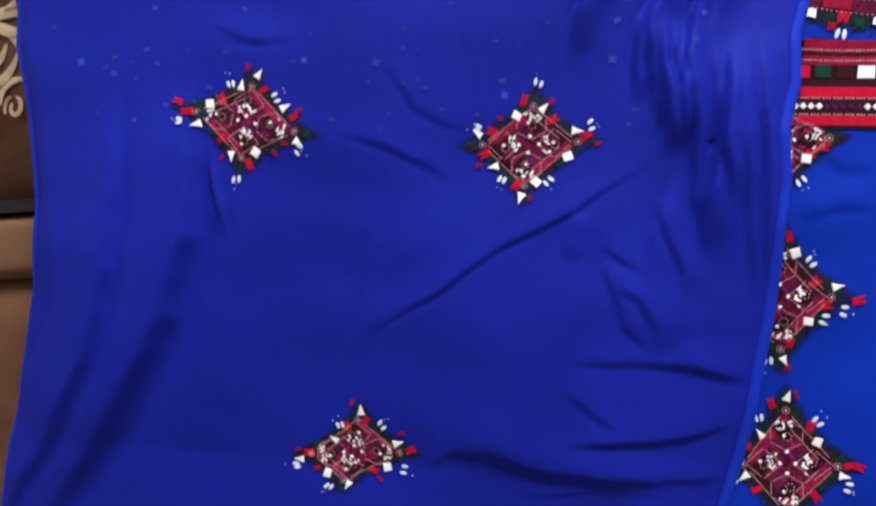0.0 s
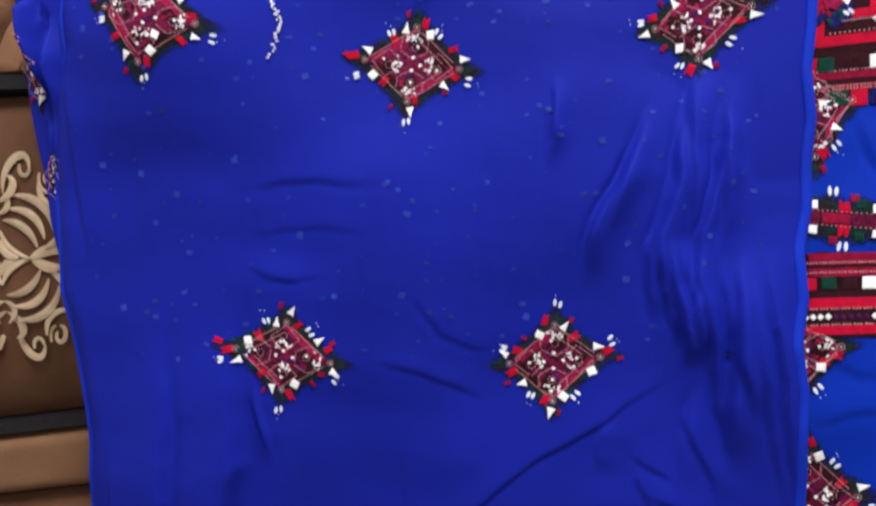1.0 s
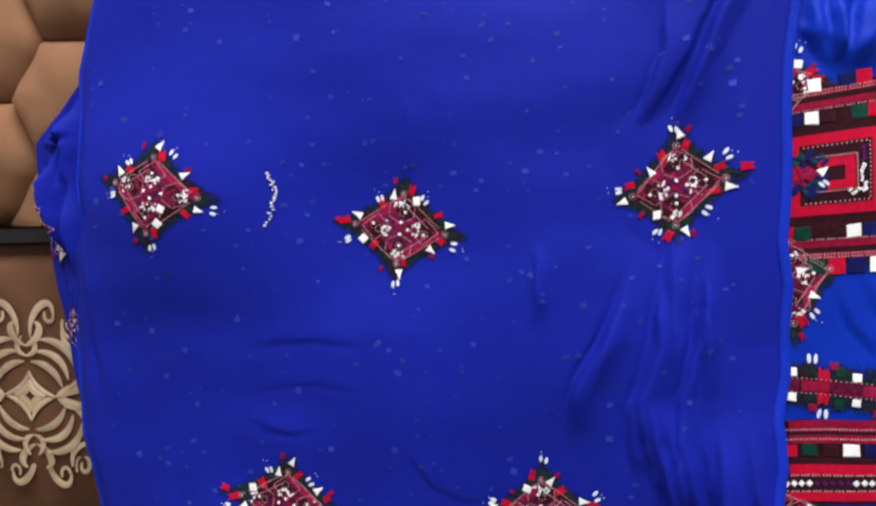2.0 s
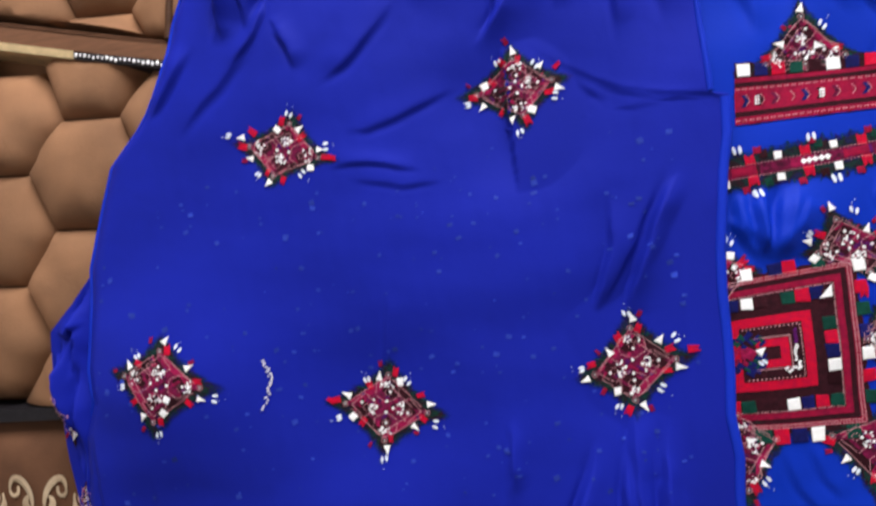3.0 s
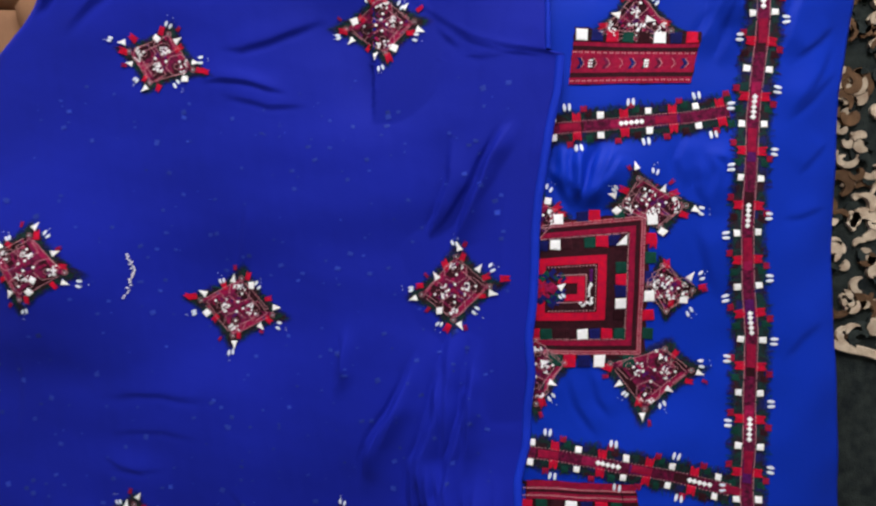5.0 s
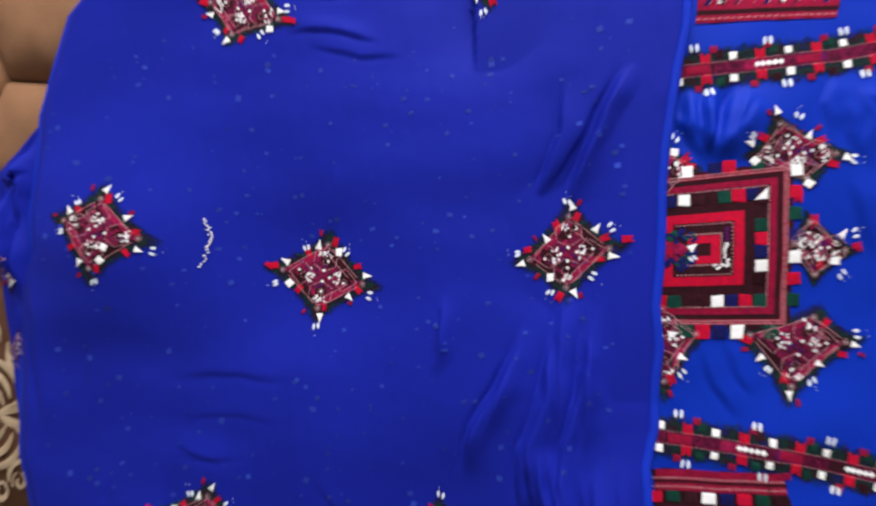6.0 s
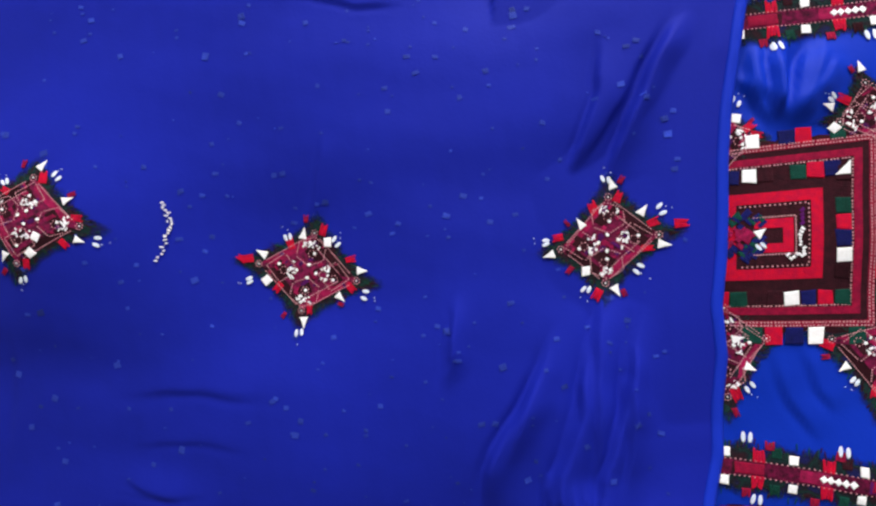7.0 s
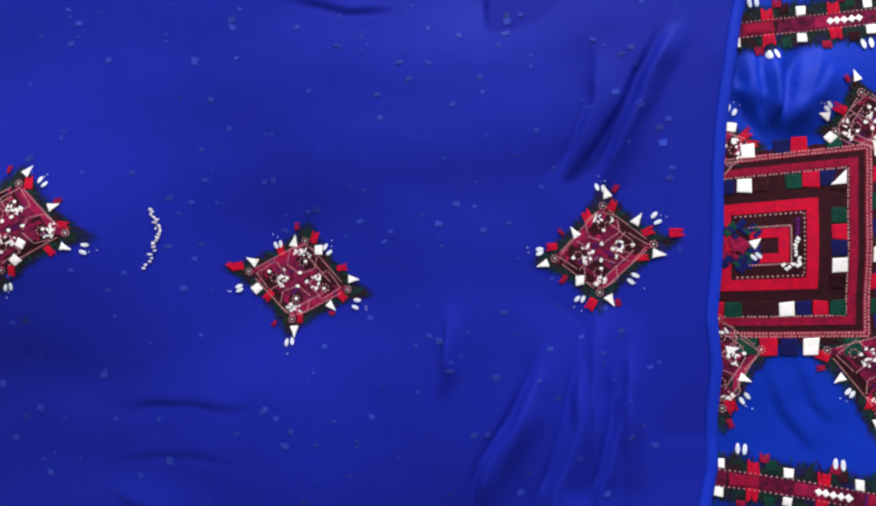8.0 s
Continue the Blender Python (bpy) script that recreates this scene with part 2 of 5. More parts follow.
def stitched(name, outlines, sheet, lift, thick, mat, parent, label="", inset=0.88, kind=""):
    """Raised thread work: closed outlines on the sheet, each with sloping sides and a slightly domed top."""
    verts, faces = [], []
    for poly in outlines:
        p = np.array(poly, float)
        c, n, o = p.mean(0), len(poly), len(verts)
        q = c + (p - c) * inset
        z0, z1 = sheet.at(p[:, 0], p[:, 1]) + lift, sheet.at(q[:, 0], q[:, 1]) + lift + thick
        verts += [(x, y, z) for (x, y), z in zip(p, z0)] + [(x, y, z) for (x, y), z in zip(q, z1)]
        verts.append((c[0], c[1], float(sheet.at(c[0], c[1])) + lift + thick * 1.25))
        for k in range(n):
            k2 = (k + 1) % n
            faces += [(o + k, o + k2, o + n + k2, o + n + k), (o + n + k, o + n + k2, o + 2 * n)]
    return mesh_object(name, verts, faces, mat, parent, label, kind=kind)


def field(name, corners, sheet, lift, mat, parent, label="", cells=10, ragged=0.0, seed=0, kind=""):
    """A flat worked area between four corners (left, bottom, right, top), laid on the sheet with a slightly ragged border."""
    a, b, c, d = [np.array(p, float) for p in corners]
    rng = np.random.RandomState(seed)
    g = np.linspace(0, 1, cells + 1)
    verts, faces = [], []
    for v in g:
        for u in g:
            p = (a * (1 - u) + b * u) * (1 - v) + (d * (1 - u) + c * u) * v
            if ragged and (u in (0, 1) or v in (0, 1)):
                p = p + rng.uniform(-ragged, ragged, 2)
            verts.append((p[0], p[1], float(sheet.at(p[0], p[1])) + lift))
    for j in range(cells):
        for i in range(cells):
            k = j * (cells + 1) + i
            faces.append((k, k + 1, k + cells + 2, k + cells + 1))
    return mesh_object(name, verts, faces, mat, parent, label, True, kind=kind)


def stitch_line(points, gap=0.0017, size=0.00064):
    """Outlines of small stitches strung along a line."""
    out = []
    for a, b in zip(points, points[1:]):
        ln = math.dist(a, b)
        if ln < 1e-5:
            continue
        dx, dy = (b[0] - a[0]) / ln, (b[1] - a[1]) / ln
        for k in range(max(1, int(ln / gap))):
            s = (k + 0.5) * gap
            x, y, h, w = a[0] + dx * s, a[1] + dy * s, gap * 0.29, size * 0.5
            out.append([(x - dx * h + dy * w, y - dy * h - dx * w), (x + dx * h + dy * w, y + dy * h - dx * w), (x + dx * h - dy * w, y + dy * h + dx * w), (x - dx * h - dy * w, y - dy * h + dx * w)])
    return out


def oval(x, y, a, b, turn, n=8):
    c, s = math.cos(turn), math.sin(turn)
    return [(x + a * math.cos(t) * c - b * math.sin(t) * s, y + a * math.cos(t) * s + b * math.sin(t) * c) for t in [2 * math.pi * k / n for k in range(n)]]


def quad(x, y, w, h, turn, rng, skew=0.2):
    c, s = math.cos(turn), math.sin(turn)
    out = []
    for px, py in ((-1, -1), (1, -1), (1, 1), (-1, 1)):
        px, py = px * w / 2 * (1 + rng.uniform(-skew, skew)), py * h / 2 * (1 + rng.uniform(-skew, skew))
        out.append((x + px * c - py * s, y + px * s + py * c))
    return out


def thread_ground(name, rings, covers, sheet, parent, label=""):
    """Dark thread ground between rings of equal length (outermost first), thinning out where its cover falls to nothing."""
    n, verts, faces, cover = len(rings[0]), [], [], []
    for ring_, c in zip(rings, covers):
        verts += [(x, y, float(sheet.at(x, y)) + (0.0004 if c else 0.0002)) for x, y in ring_]
        cover += [c] * n
    for r in range(len(rings) - 1):
        for k in range(n):
            k2 = (k + 1) % n
            faces.append((r * n + k, r * n + k2, r * n + n + k2, r * n + n + k))
    faces.append(tuple((len(rings) - 1) * n + k for k in range(n)))
    ob = mesh_object(name, verts, faces, GROUND, parent, label, True)
    ob.data.attributes.new("cover", "FLOAT", "POINT").data.foreach_set("value", cover)
    return ob


def satin(x, y, length, width, turn, rng, count=4):
    """A bundle of satin stitches lying side by side, forked at its outer end."""
    out, c, s = [], math.cos(turn), math.sin(turn)
    w = width / count
    for k in range(count):
        o = (k - (count - 1) / 2) * w
        grow = 1.0 + (0.16 if k in (0, count - 1) else -0.06) * rng.uniform(0.3, 1.0)
        a, b = -length / 2, length * (grow - 0.5)
        box_ = [(a, o - w * 0.52), (b, o - w * 0.40), (b + w * 0.3, o), (b, o + w * 0.40), (a, o + w * 0.52)]
        lean = rng.uniform(-0.12, 0.12)
        out.append([(x + u * c - (v + lean * u) * s, y + u * s + (v + lean * u) * c) for u, v in box_])
    return out


def motif(parent, sheet, tips, pieces, seed, label, cut=None):
    """One embroidered diamond: frayed dark ground, maroon field with banded sides, four stitched loops,
    mirror work, red satin blocks, white triangles and leaves.
    tips: left, top, right, bottom in metres; pieces: kind and place in millimetres from the middle."""
    rng = random.Random(seed)
    mid = np.mean(tips, 0)
    keep = (lambda p: True) if cut is None else cut
    L, T, R, B = [tuple(p) for p in tips]
    sides = ((L, T), (T, R), (R, B), (B, L))
    outline = []
    for a, b in zip((L, B, R, T), (B, R, T, L)):
        for k in range(12):
            t = k / 12
            p = np.array(a) * (1 - t) + np.array(b) * t - mid
            reach = 1.36 - 0.22 * math.sin(math.pi * t) + (0.05 if k % 2 else -0.04) * rng.uniform(0.3, 1.2)
            outline.append(p * reach)
    thing = thread_ground("embroidered_motif", [[tuple(mid + p * f) for p in outline] for f in (1.24, 1.06, 0.86, 0.5, 0.2)], (0.0, 0.48, 1.0, 1.0, 1.0), sheet, parent, label)
    field("maroon_field", [L, B, R, T], sheet, 0.0007, MAROON, thing, "maroon and purple thread field", 8, 0.0007, seed)
    # banded sides: brown and crimson in turn
    turned = seed % 2
    for k, (a, b) in enumerate(sides):
        a, b = np.array(a), np.array(b)
        a2, b2 = mid + (a - mid) * 0.74, mid + (b - mid) * 0.74
        brown = (k + turned) % 2 == 0
        field("brown_band" if brown else "crimson_band", [a * 0.93 + b * 0.07, a * 0.07 + b * 0.93, b2 * 0.95 + a2 * 0.05, a2 * 0.95 + b2 * 0.05], sheet, 0.00082, BROWN if brown else MAGENTA, thing, "", 6)
    lines, tilt = [], math.atan2(R[1] - L[1], R[0] - L[0])

    def loop(c, r, steps=4, turn=0.0, squash=1.0):
        ring_ = [(c[0] + r * math.cos(turn + 2 * math.pi * k / steps), c[1] + r * squash * math.sin(turn + 2 * math.pi * k / steps)) for k in range(steps + 1)]
        lines.extend(stitch_line(ring_))

    browns, reds, purples, knots = [], [], [], []
    for i, p in enumerate((L, T, R, B)):
        v = np.array(p) - mid
        ln = np.linalg.norm(v)
        out = math.atan2(v[1], v[0])
        ux, uy = v / ln
        loop(mid + v * 1.0, 0.0023, 7)
        c = mid + v * 0.53
        open_loop = (i + turned) % 2 == 0
        loop(c, 0.0112, 6 if open_loop else 4, tilt + (0.5 if open_loop else 0), 0.9)
        loop(c + np.array((rng.uniform(-.002, .002), rng.uniform(-.002, .002))), 0.0028, 7)
        # dark heart of the loop and the coloured stitching about it
        browns += [quad(c[0] + rng.uniform(-.002, .002), c[1] + rng.uniform(-.002, .002), 0.0125, 0.0075, tilt + rng.choice([0.78, -0.78]), rng, 0.25)]
        for k in range(7):
            a = rng.uniform(0, 6.28)
            d = rng.uniform(0.004, 0.010)
            q = (c[0] + d * math.cos(a), c[1] + d * math.sin(a))
            (reds, purples, reds, browns)[k % 4].append(quad(q[0], q[1], rng.uniform(.0022, .0046), rng.uniform(.0012, .0024), tilt + rng.choice([.78, -.78, .4]), rng, 0.3))
        # mirror work: short dashes crowded on one flank of each loop
        e = mid + v * (0.72 if open_loop else 0.34)
        for k in range(rng.randint(11, 15)):
            along, off = rng.uniform(-.0062, .0062), rng.uniform(-.0026, .0026)
            q = (e[0] - uy * along + ux * off, e[1] + ux * along + uy * off)
            if keep(q):
                knots.append(quad(q[0], q[1], rng.uniform(.0012, .0028), rng.uniform(.0007, .0013), out + rng.choice([0.78, -0.78, -0.5, 1.2]), rng, 0.35))
        q = mid + v * rng.uniform(0.14, 0.24)
        knots.append(oval(q[0], q[1], .0014, .0011, rng.uniform(0, 3)))
        knots.append(oval(c[0] + rng.uniform(-.003, .003), c[1] + rng.uniform(-.003, .003), .0012, .0011, 0))
        knots.append(oval(mid[0] + v[0] * 1.0, mid[1] + v[1] * 1.0, .0006, .0006, 0, 6))
    for k in range(10):
        v = (np.array((L, T, R, B)[k % 4]) - mid) * rng.uniform(0.0, 0.35)
        (purples, browns, reds)[k % 3].append(quad(mid[0] + v[0] + rng.uniform(-.006, .006), mid[1] + v[1] + rng.uniform(-.006, .006), rng.uniform(.003, .007), rng.uniform(.0016, .003), tilt + rng.choice([.78, -.78]), rng, 0.3))
    for nm, polys, mat, h in (("brown_stitches", browns, BROWN, .00088), ("crimson_stitches", reds, MAGENTA, .00094), ("purple_stitches", purples, PURPLE, .0010)):
        stitched(nm, polys, sheet, h, 0.00012, mat, thing, kind="stuff")
    for a, b in sides:
        a, b = np.array(a), np.array(b)
        for f in (1.0,) if (a[0] + b[0]) * (1 - 2 * turned) > 2 * mid[0] * (1 - 2 * turned) else (1.0, 0.73):
            a2, b2 = mid + (a - mid) * f, mid + (b - mid) * f
            lines.extend(stitch_line([tuple(a2 + (b2 - a2) * 0.12), tuple(a2 + (b2 - a2) * 0.88)]))
    lines = [q for q in lines if keep(q[0])]
    stitched("outline_stitches", lines, sheet, 0.0011, 0.0002, STITCH, thing, "dotted rose-gold outline stitches", kind="stuff")
    ends = {0: [], 1: [], 2: []}
    for a, b in sides:
        a, b = np.array(a), np.array(b)
        for k in range(46):
            t = rng.random()
            q = mid + (a + (b - a) * t - mid) * (rng.uniform(1.05, 1.46) - 0.20 * math.sin(math.pi * t))
            turn = math.atan2(q[1] - mid[1], q[0] - mid[0]) + rng.uniform(-0.5, 0.5)
            ends[k % 3].append(quad(q[0], q[1], rng.uniform(0.0025, 0.0055), 0.0006, turn, rng, 0.3))
    for k, mat in enumerate((BLACK, GREEN, BROWN)):
        stitched("loose_thread", ends[k], sheet, 0.0004, 0.0002, mat, thing, "dark loose thread ends", kind="stuff")
    stitched("mirror_work", knots, sheet, 0.0012, 0.0003, WHITE, thing, "small white mirror-work knots", kind="stuff")
    for kind, mx, my in pieces:
        x, y = mid[0] + mx / 1000, mid[1] + my / 1000
        if not keep((x, y)):
            continue
        out = math.atan2(my, mx)
        if kind == "T":
            t, r = out + rng.uniform(-0.5, 0.5), rng.uniform(0.0034, 0.0042)
            tip = (x + r * 1.45 * math.cos(t), y + r * 1.45 * math.sin(t))
            p1, p2 = (x + r * math.cos(t + 2.2), y + r * math.sin(t + 2.2)), (x + r * 0.9 * math.cos(t - 2.3), y + r * 0.9 * math.sin(t - 2.3))
            waist = [((tip[0] * 0.45 + p[0] * 0.55) * 0.92 + x * 0.08, (tip[1] * 0.45 + p[1] * 0.55) * 0.92 + y * 0.08) for p in (p1, p2)]
            stitched("white_triangle", [[tip, waist[0], p1, p2, waist[1]]], sheet, 0.0011, 0.00035, WHITE, thing)
        elif kind == "S":
            stitched("white_square", [quad(x, y, 0.0060, 0.0055, out + 0.6, rng, 0.18)], sheet, 0.0011, 0.00035, WHITE, thing)
        elif kind == "O":
            t = out + rng.uniform(-0.3, 0.3)
            ax, ay = -math.sin(out) * 0.0019, math.cos(out) * 0.0019
            for s in (-1, 1):
                stitched("white_leaf", [oval(x + ax * s, y + ay * s + s * 0.0006, 0.0026, 0.0013, t + s * rng.uniform(0, 0.25))], sheet, 0.0009, 0.0003, PALE, thing)
            stitched("thread_dots", [oval(x + 0.0055 * math.cos(out) + rng.uniform(-.003, .003), y + 0.0055 * math.sin(out) + rng.uniform(-.003, .003), .0004, .0004, 0, 5) for _ in range(2)], sheet, 0.0006, 0.0003, PALE, thing, kind="stuff")
        else:
            big = kind == "R"
            w = rng.uniform(0.0060, 0.0080) if big else rng.uniform(0.0040, 0.0052)
            stitched("red_block", satin(x, y, w, w * rng.uniform(0.55, 0.75), out + rng.uniform(-0.4, 0.4), rng, 4 if big else 3), sheet, 0.0008, 0.0003, RED if big else CRIMSON, thing, inset=0.8)
    return thing


# ---------------------------------------------------------------- room
FLOOR = -0.13


def box(name, x0, x1, y0, y1, z0, z1, mat, parent=None, label="", kind="", bevel=0.0):
    bm = bmesh.new()
    bmesh.ops.create_cube(bm, size=1)
    for v in bm.verts:
        v.co = ((x0 + x1) / 2 + v.co.x * (x1 - x0), (y0 + y1) / 2 + v.co.y * (y1 - y0), (z0 + z1) / 2 + v.co.z * (z1 - z0))
    if bevel:
        bmesh.ops.bevel(bm, geom=bm.edges[:], offset=bevel, segments=3, affect="EDGES")
    me = bpy.data.meshes.new(name)
    bm.to_mesh(me)
    bm.free()
    me.materials.append(mat)
    ob = new(name, me)
    ob.parent = parent
    return tagged(ob, label, kind=kind)


NORTH, SOUTH, EAST, WEST, TOP = 1.62, -2.6, 2.8, -2.2, 2.3
box("floor", WEST, EAST, SOUTH, NORTH, FLOOR - 0.1, FLOOR, WOODEN, None, "dark floor under the rug", "structure")
box("ceiling", WEST, EAST, SOUTH, NORTH, TOP, TOP + 0.1, PAINT, None, "plain pale ceiling", "structure")
box("wall_south", WEST, EAST, SOUTH - 0.1, SOUTH, FLOOR, TOP, PAINT, None, "plain painted wall", "structure")


def wall(name, at, thick, a0, a1, h0, h1, z0, z1, across):
    """An unseen wall with one opening for a lamp (h0 to h1, z0 to z1); across: it runs along x."""
    lo, hi = (WEST, EAST) if across else (SOUTH, NORTH)
    vs, fs = [], []
    for a, b, c, d in ((lo, h0, FLOOR, TOP), (h1, hi, FLOOR, TOP), (h0, h1, FLOOR, z0), (h0, h1, z1, TOP)):
        o = len(vs)
        for p in (at, at + thick):
            ring_ = [(a, c), (b, c), (b, d), (a, d)]
            vs += [(u, p, w) if across else (p, u, w) for u, w in ring_]
        fs += [tuple(o + i for i in f) for f in ((0, 1, 2, 3), (7, 6, 5, 4), (0, 4, 5, 1), (1, 5, 6, 2), (2, 6, 7, 3), (3, 7, 4, 0))]
    return mesh_object(name, vs, fs, PAINT, None, "unseen plain painted wall with an opening for a lamp", kind="structure")


wall("wall_north", NORTH, 0.1, WEST, EAST, -0.6, 1.5, 0.32, 1.58, True)
# these two openings are made up to let the fill lamps in
wall("wall_east", EAST, 0.1, SOUTH, NORTH, -0.12, 1.22, 0.62, 1.88, False)
wall("wall_west", WEST, -0.1, SOUTH, NORTH, -0.28, 0.98, 0.62, 1.88, False)

# ---------------------------------------------------------------- sofa
sofa = tagged(new("sofa"), "brown padded sofa with hexagon-quilted and damask-printed panels", "sofa")
SEAT = -0.075


def level(y):
    """Height of the padded seat: it sags towards its ends."""
    return float(np.interp(y, [-0.35, -0.24, -0.18, 0.0, 0.27, 0.36, 0.5], [-0.045, -0.045, -0.030, -0.020, -0.020, -0.040, -0.045]))


box("seat_base", -0.95, 0.47, -0.95, 1.05, FLOOR + 0.03, SEAT, SUEDE, sofa, "brown suede seat base", bevel=0.02)
for fx, fy in ((-0.85, -0.85), (0.38, -0.85), (-0.85, 0.95), (0.38, 0.95)):
    box("foot", fx - 0.03, fx + 0.03, fy - 0.03, fy + 0.03, FLOOR, FLOOR + 0.035, WOODEN, sofa, "dark wooden foot")


def tuft(cx, cy, s, turn, clip_lo, clip_hi, parent, seed):
    """One puffed hexagon of the quilting, with a seam all round; lines clip_lo and clip_hi (y at x=cx) end the panel."""
    rng = random.Random(seed)
    rings, verts, faces = (1.0, 0.955, 0.88, 0.74, 0.5, 0.22), [], []
    n = 24
    lift = 0.023 * rng.uniform(0.9, 1.1)
    for r in rings:
        for k in range(n):
            t = 2 * math.pi * k / n
            # flat-topped hexagon: corner at angle 0
            a = t % (math.pi / 3) - math.pi / 6
            rad = s * r * math.cos(math.pi / 6) / math.cos(a)
            x, y = rad * math.cos(t), rad * math.sin(t)
            X, Y = cx + x * math.cos(turn) - y * math.sin(turn), cy + x * math.sin(turn) + y * math.cos(turn)
            Y = min(max(Y, clip_lo(X)), clip_hi(X))
            wob = 0.0012 * math.sin(X * 90 + Y * 70 + seed)
            verts.append((X, Y, level(Y) - 0.023 + lift * (1 - r ** 4) ** 0.85 + (wob if r < 0.9 else 0)))
    for j in range(len(rings) - 1):
        for k in range(n):
            k2 = (k + 1) % n
            faces.append((j * n + k, j * n + k2, j * n + n + k2, j * n + n + k))
    faces.append(tuple((len(rings) - 1) * n + k for k in range(n)))
    return mesh_object("tuft", verts, faces, SUEDE, parent, "", True)


# the quilted stretches above and below the gilt rail, and past the printed one
HEX_TURN, HEX_S, HEX_X, HEX_Y = -0.1046, 0.0646, -0.3887, 0.1961
GILT_Y, GILT_SLOPE = 0.3576, -0.2945
STRAP_Y, STRAP_SLOPE = 0.0129, -0.0399
LOW_Y, LOW_SLOPE = -0.2752, 0.1053
gilt = lambda x: GILT_Y + (x + 0.25) * GILT_SLOPE
strap = lambda x: STRAP_Y + (x + 0.33) * STRAP_SLOPE
low = lambda x: LOW_Y + (x + 0.32) * LOW_SLOPE
count = 0
for i in range(-5, 4):
    for j in range(-6, 8):
        lx, ly = 1.5 * HEX_S * i, math.sqrt(3) * HEX_S * (j + (0.5 if i % 2 else 0))
        cx = HEX_X + lx * math.cos(HEX_TURN) - ly * math.sin(HEX_TURN)
        cy = HEX_Y + lx * math.sin(HEX_TURN) + ly * math.cos(HEX_TURN)
        for lo, hi in ((lambda x: strap(x) + 0.008, lambda x: gilt(x) - 0.012), (lambda x: gilt(x) + 0.026, lambda x: 0.80)):
            if -0.72 < cx < -0.02 and lo(cx) - HEX_S * 0.6 < cy < hi(cx) + HEX_S * 0.6:
                count += 1
                tuft(cx, cy, HEX_S * 0.992, HEX_TURN, lo, hi, sofa, count)


def rail(name, mid, x0, x1, half, z1, mat, label):
    vs = []
    xs = np.linspace(x0, x1, 12)
    for x in xs:
        m = mid(x)
        g = level(m)
        vs += [(x, m - half, g - 0.04), (x, m - half * 0.8, g + z1), (x, m + half * 0.8, g + z1), (x, m + half, g - 0.04)]
    fs = [(4 * i + k, 4 * i + k + 1, 4 * i + k + 5, 4 * i + k + 4) for i in range(11) for k in range(3)]
    fs += [(0, 1, 2, 3), (47, 46, 45, 44)]
    return mesh_object(name, vs, [f[::-1] for f in fs], mat, sofa, label)


rail("strap", strap, -0.75, -0.2, 0.0075, -0.002, BAND, "black braid strap across the seat")
rail("strap", low, -0.75, -0.2, 0.0065, -0.002, BAND, "black braid strap across the seat")
rail("gilt_rail", lambda x: gilt(x) + 0.004, -0.75, -0.150, 0.010, 0.002, RAILWOOD, "brown wooden rail")
rail("gilt_rail", lambda x: gilt(x) - 0.009, -0.75, -0.285, 0.0050, 0.004, GOLD, "gilt end of the rail")
rail("strap", lambda x: gilt(x) - 0.009, -0.285, -0.150, 0.0050, 0.003, BAND, "black beaded braid along the rail")


piping = [(-0.133, 0.607), (-0.163, 0.487), (-0.170, 0.445), (-0.177, 0.401), (-0.183, 0.357)]
vs, fs = [], []
for px, py in piping:
    for k in range(6):
        vs.append((px + 0.004 * math.cos(k * math.pi / 3), py, -0.040 + 0.006 * math.sin(k * math.pi / 3)))
for j in range(len(piping) - 1):
    for k in range(6):
        fs.append((6 * j + k, 6 * j + (k + 1) % 6, 6 * j + 6 + (k + 1) % 6, 6 * j + 6 + k))
mesh_object("piping", vs, fs, WOODEN, sofa, "dark corded piping at the seat's end", True)


rail("rail_groove", lambda x: gilt(x) + 0.016, -0.72, -0.165, 0.0025, 0.0, WOODEN, "dark groove along the rail")
bead_rng = random.Random(17)
for k in range(26):
    bx = -0.282 + 0.005 * k
    by = gilt(bx) - 0.009 + bead_rng.uniform(-0.001, 0.001)
    g = level(by) + 0.0035
    r0 = bead_rng.uniform(0.0012, 0.0022)
    vs = [(bx + r0 * math.cos(a), by + r0 * math.sin(a), g) for a in [k2 * math.pi / 3 for k2 in range(6)]] + [(bx, by, g + r0)]
    mesh_object("bead", vs, [(i, (i + 1) % 6, 6) for i in range(6)], SILVER, sofa, "", True)


def cushion(name, x0, x1, lo, hi, mat, label, puff=0.012):
    g, vs, fs = 16, [], []
    for j in range(g + 1):
        for i in range(g + 1):
            u, v = i / g, j / g
            x = x0 + (x1 - x0) * u
            y = lo(x) + (hi(x) - lo(x)) * v
            e = (1 - abs(2 * v - 1) ** 8) * (1 - abs(2 * u - 1) ** 12)
            vs.append((x, y, level(y) - puff * 1.6 * (1 - e)))
    for j in range(g):
        for i in range(g):
            k = j * (g + 1) + i
            fs.append((k, k + 1, k + g + 2, k + g + 1))
    return mesh_object(name, vs, fs, mat, sofa, label, True)


printed = cushion("printed_panel", -0.75, -0.15, lambda x: low(x) + 0.007, lambda x: strap(x) - 0.008, PANEL, "brown velvet panel with cream damask print")
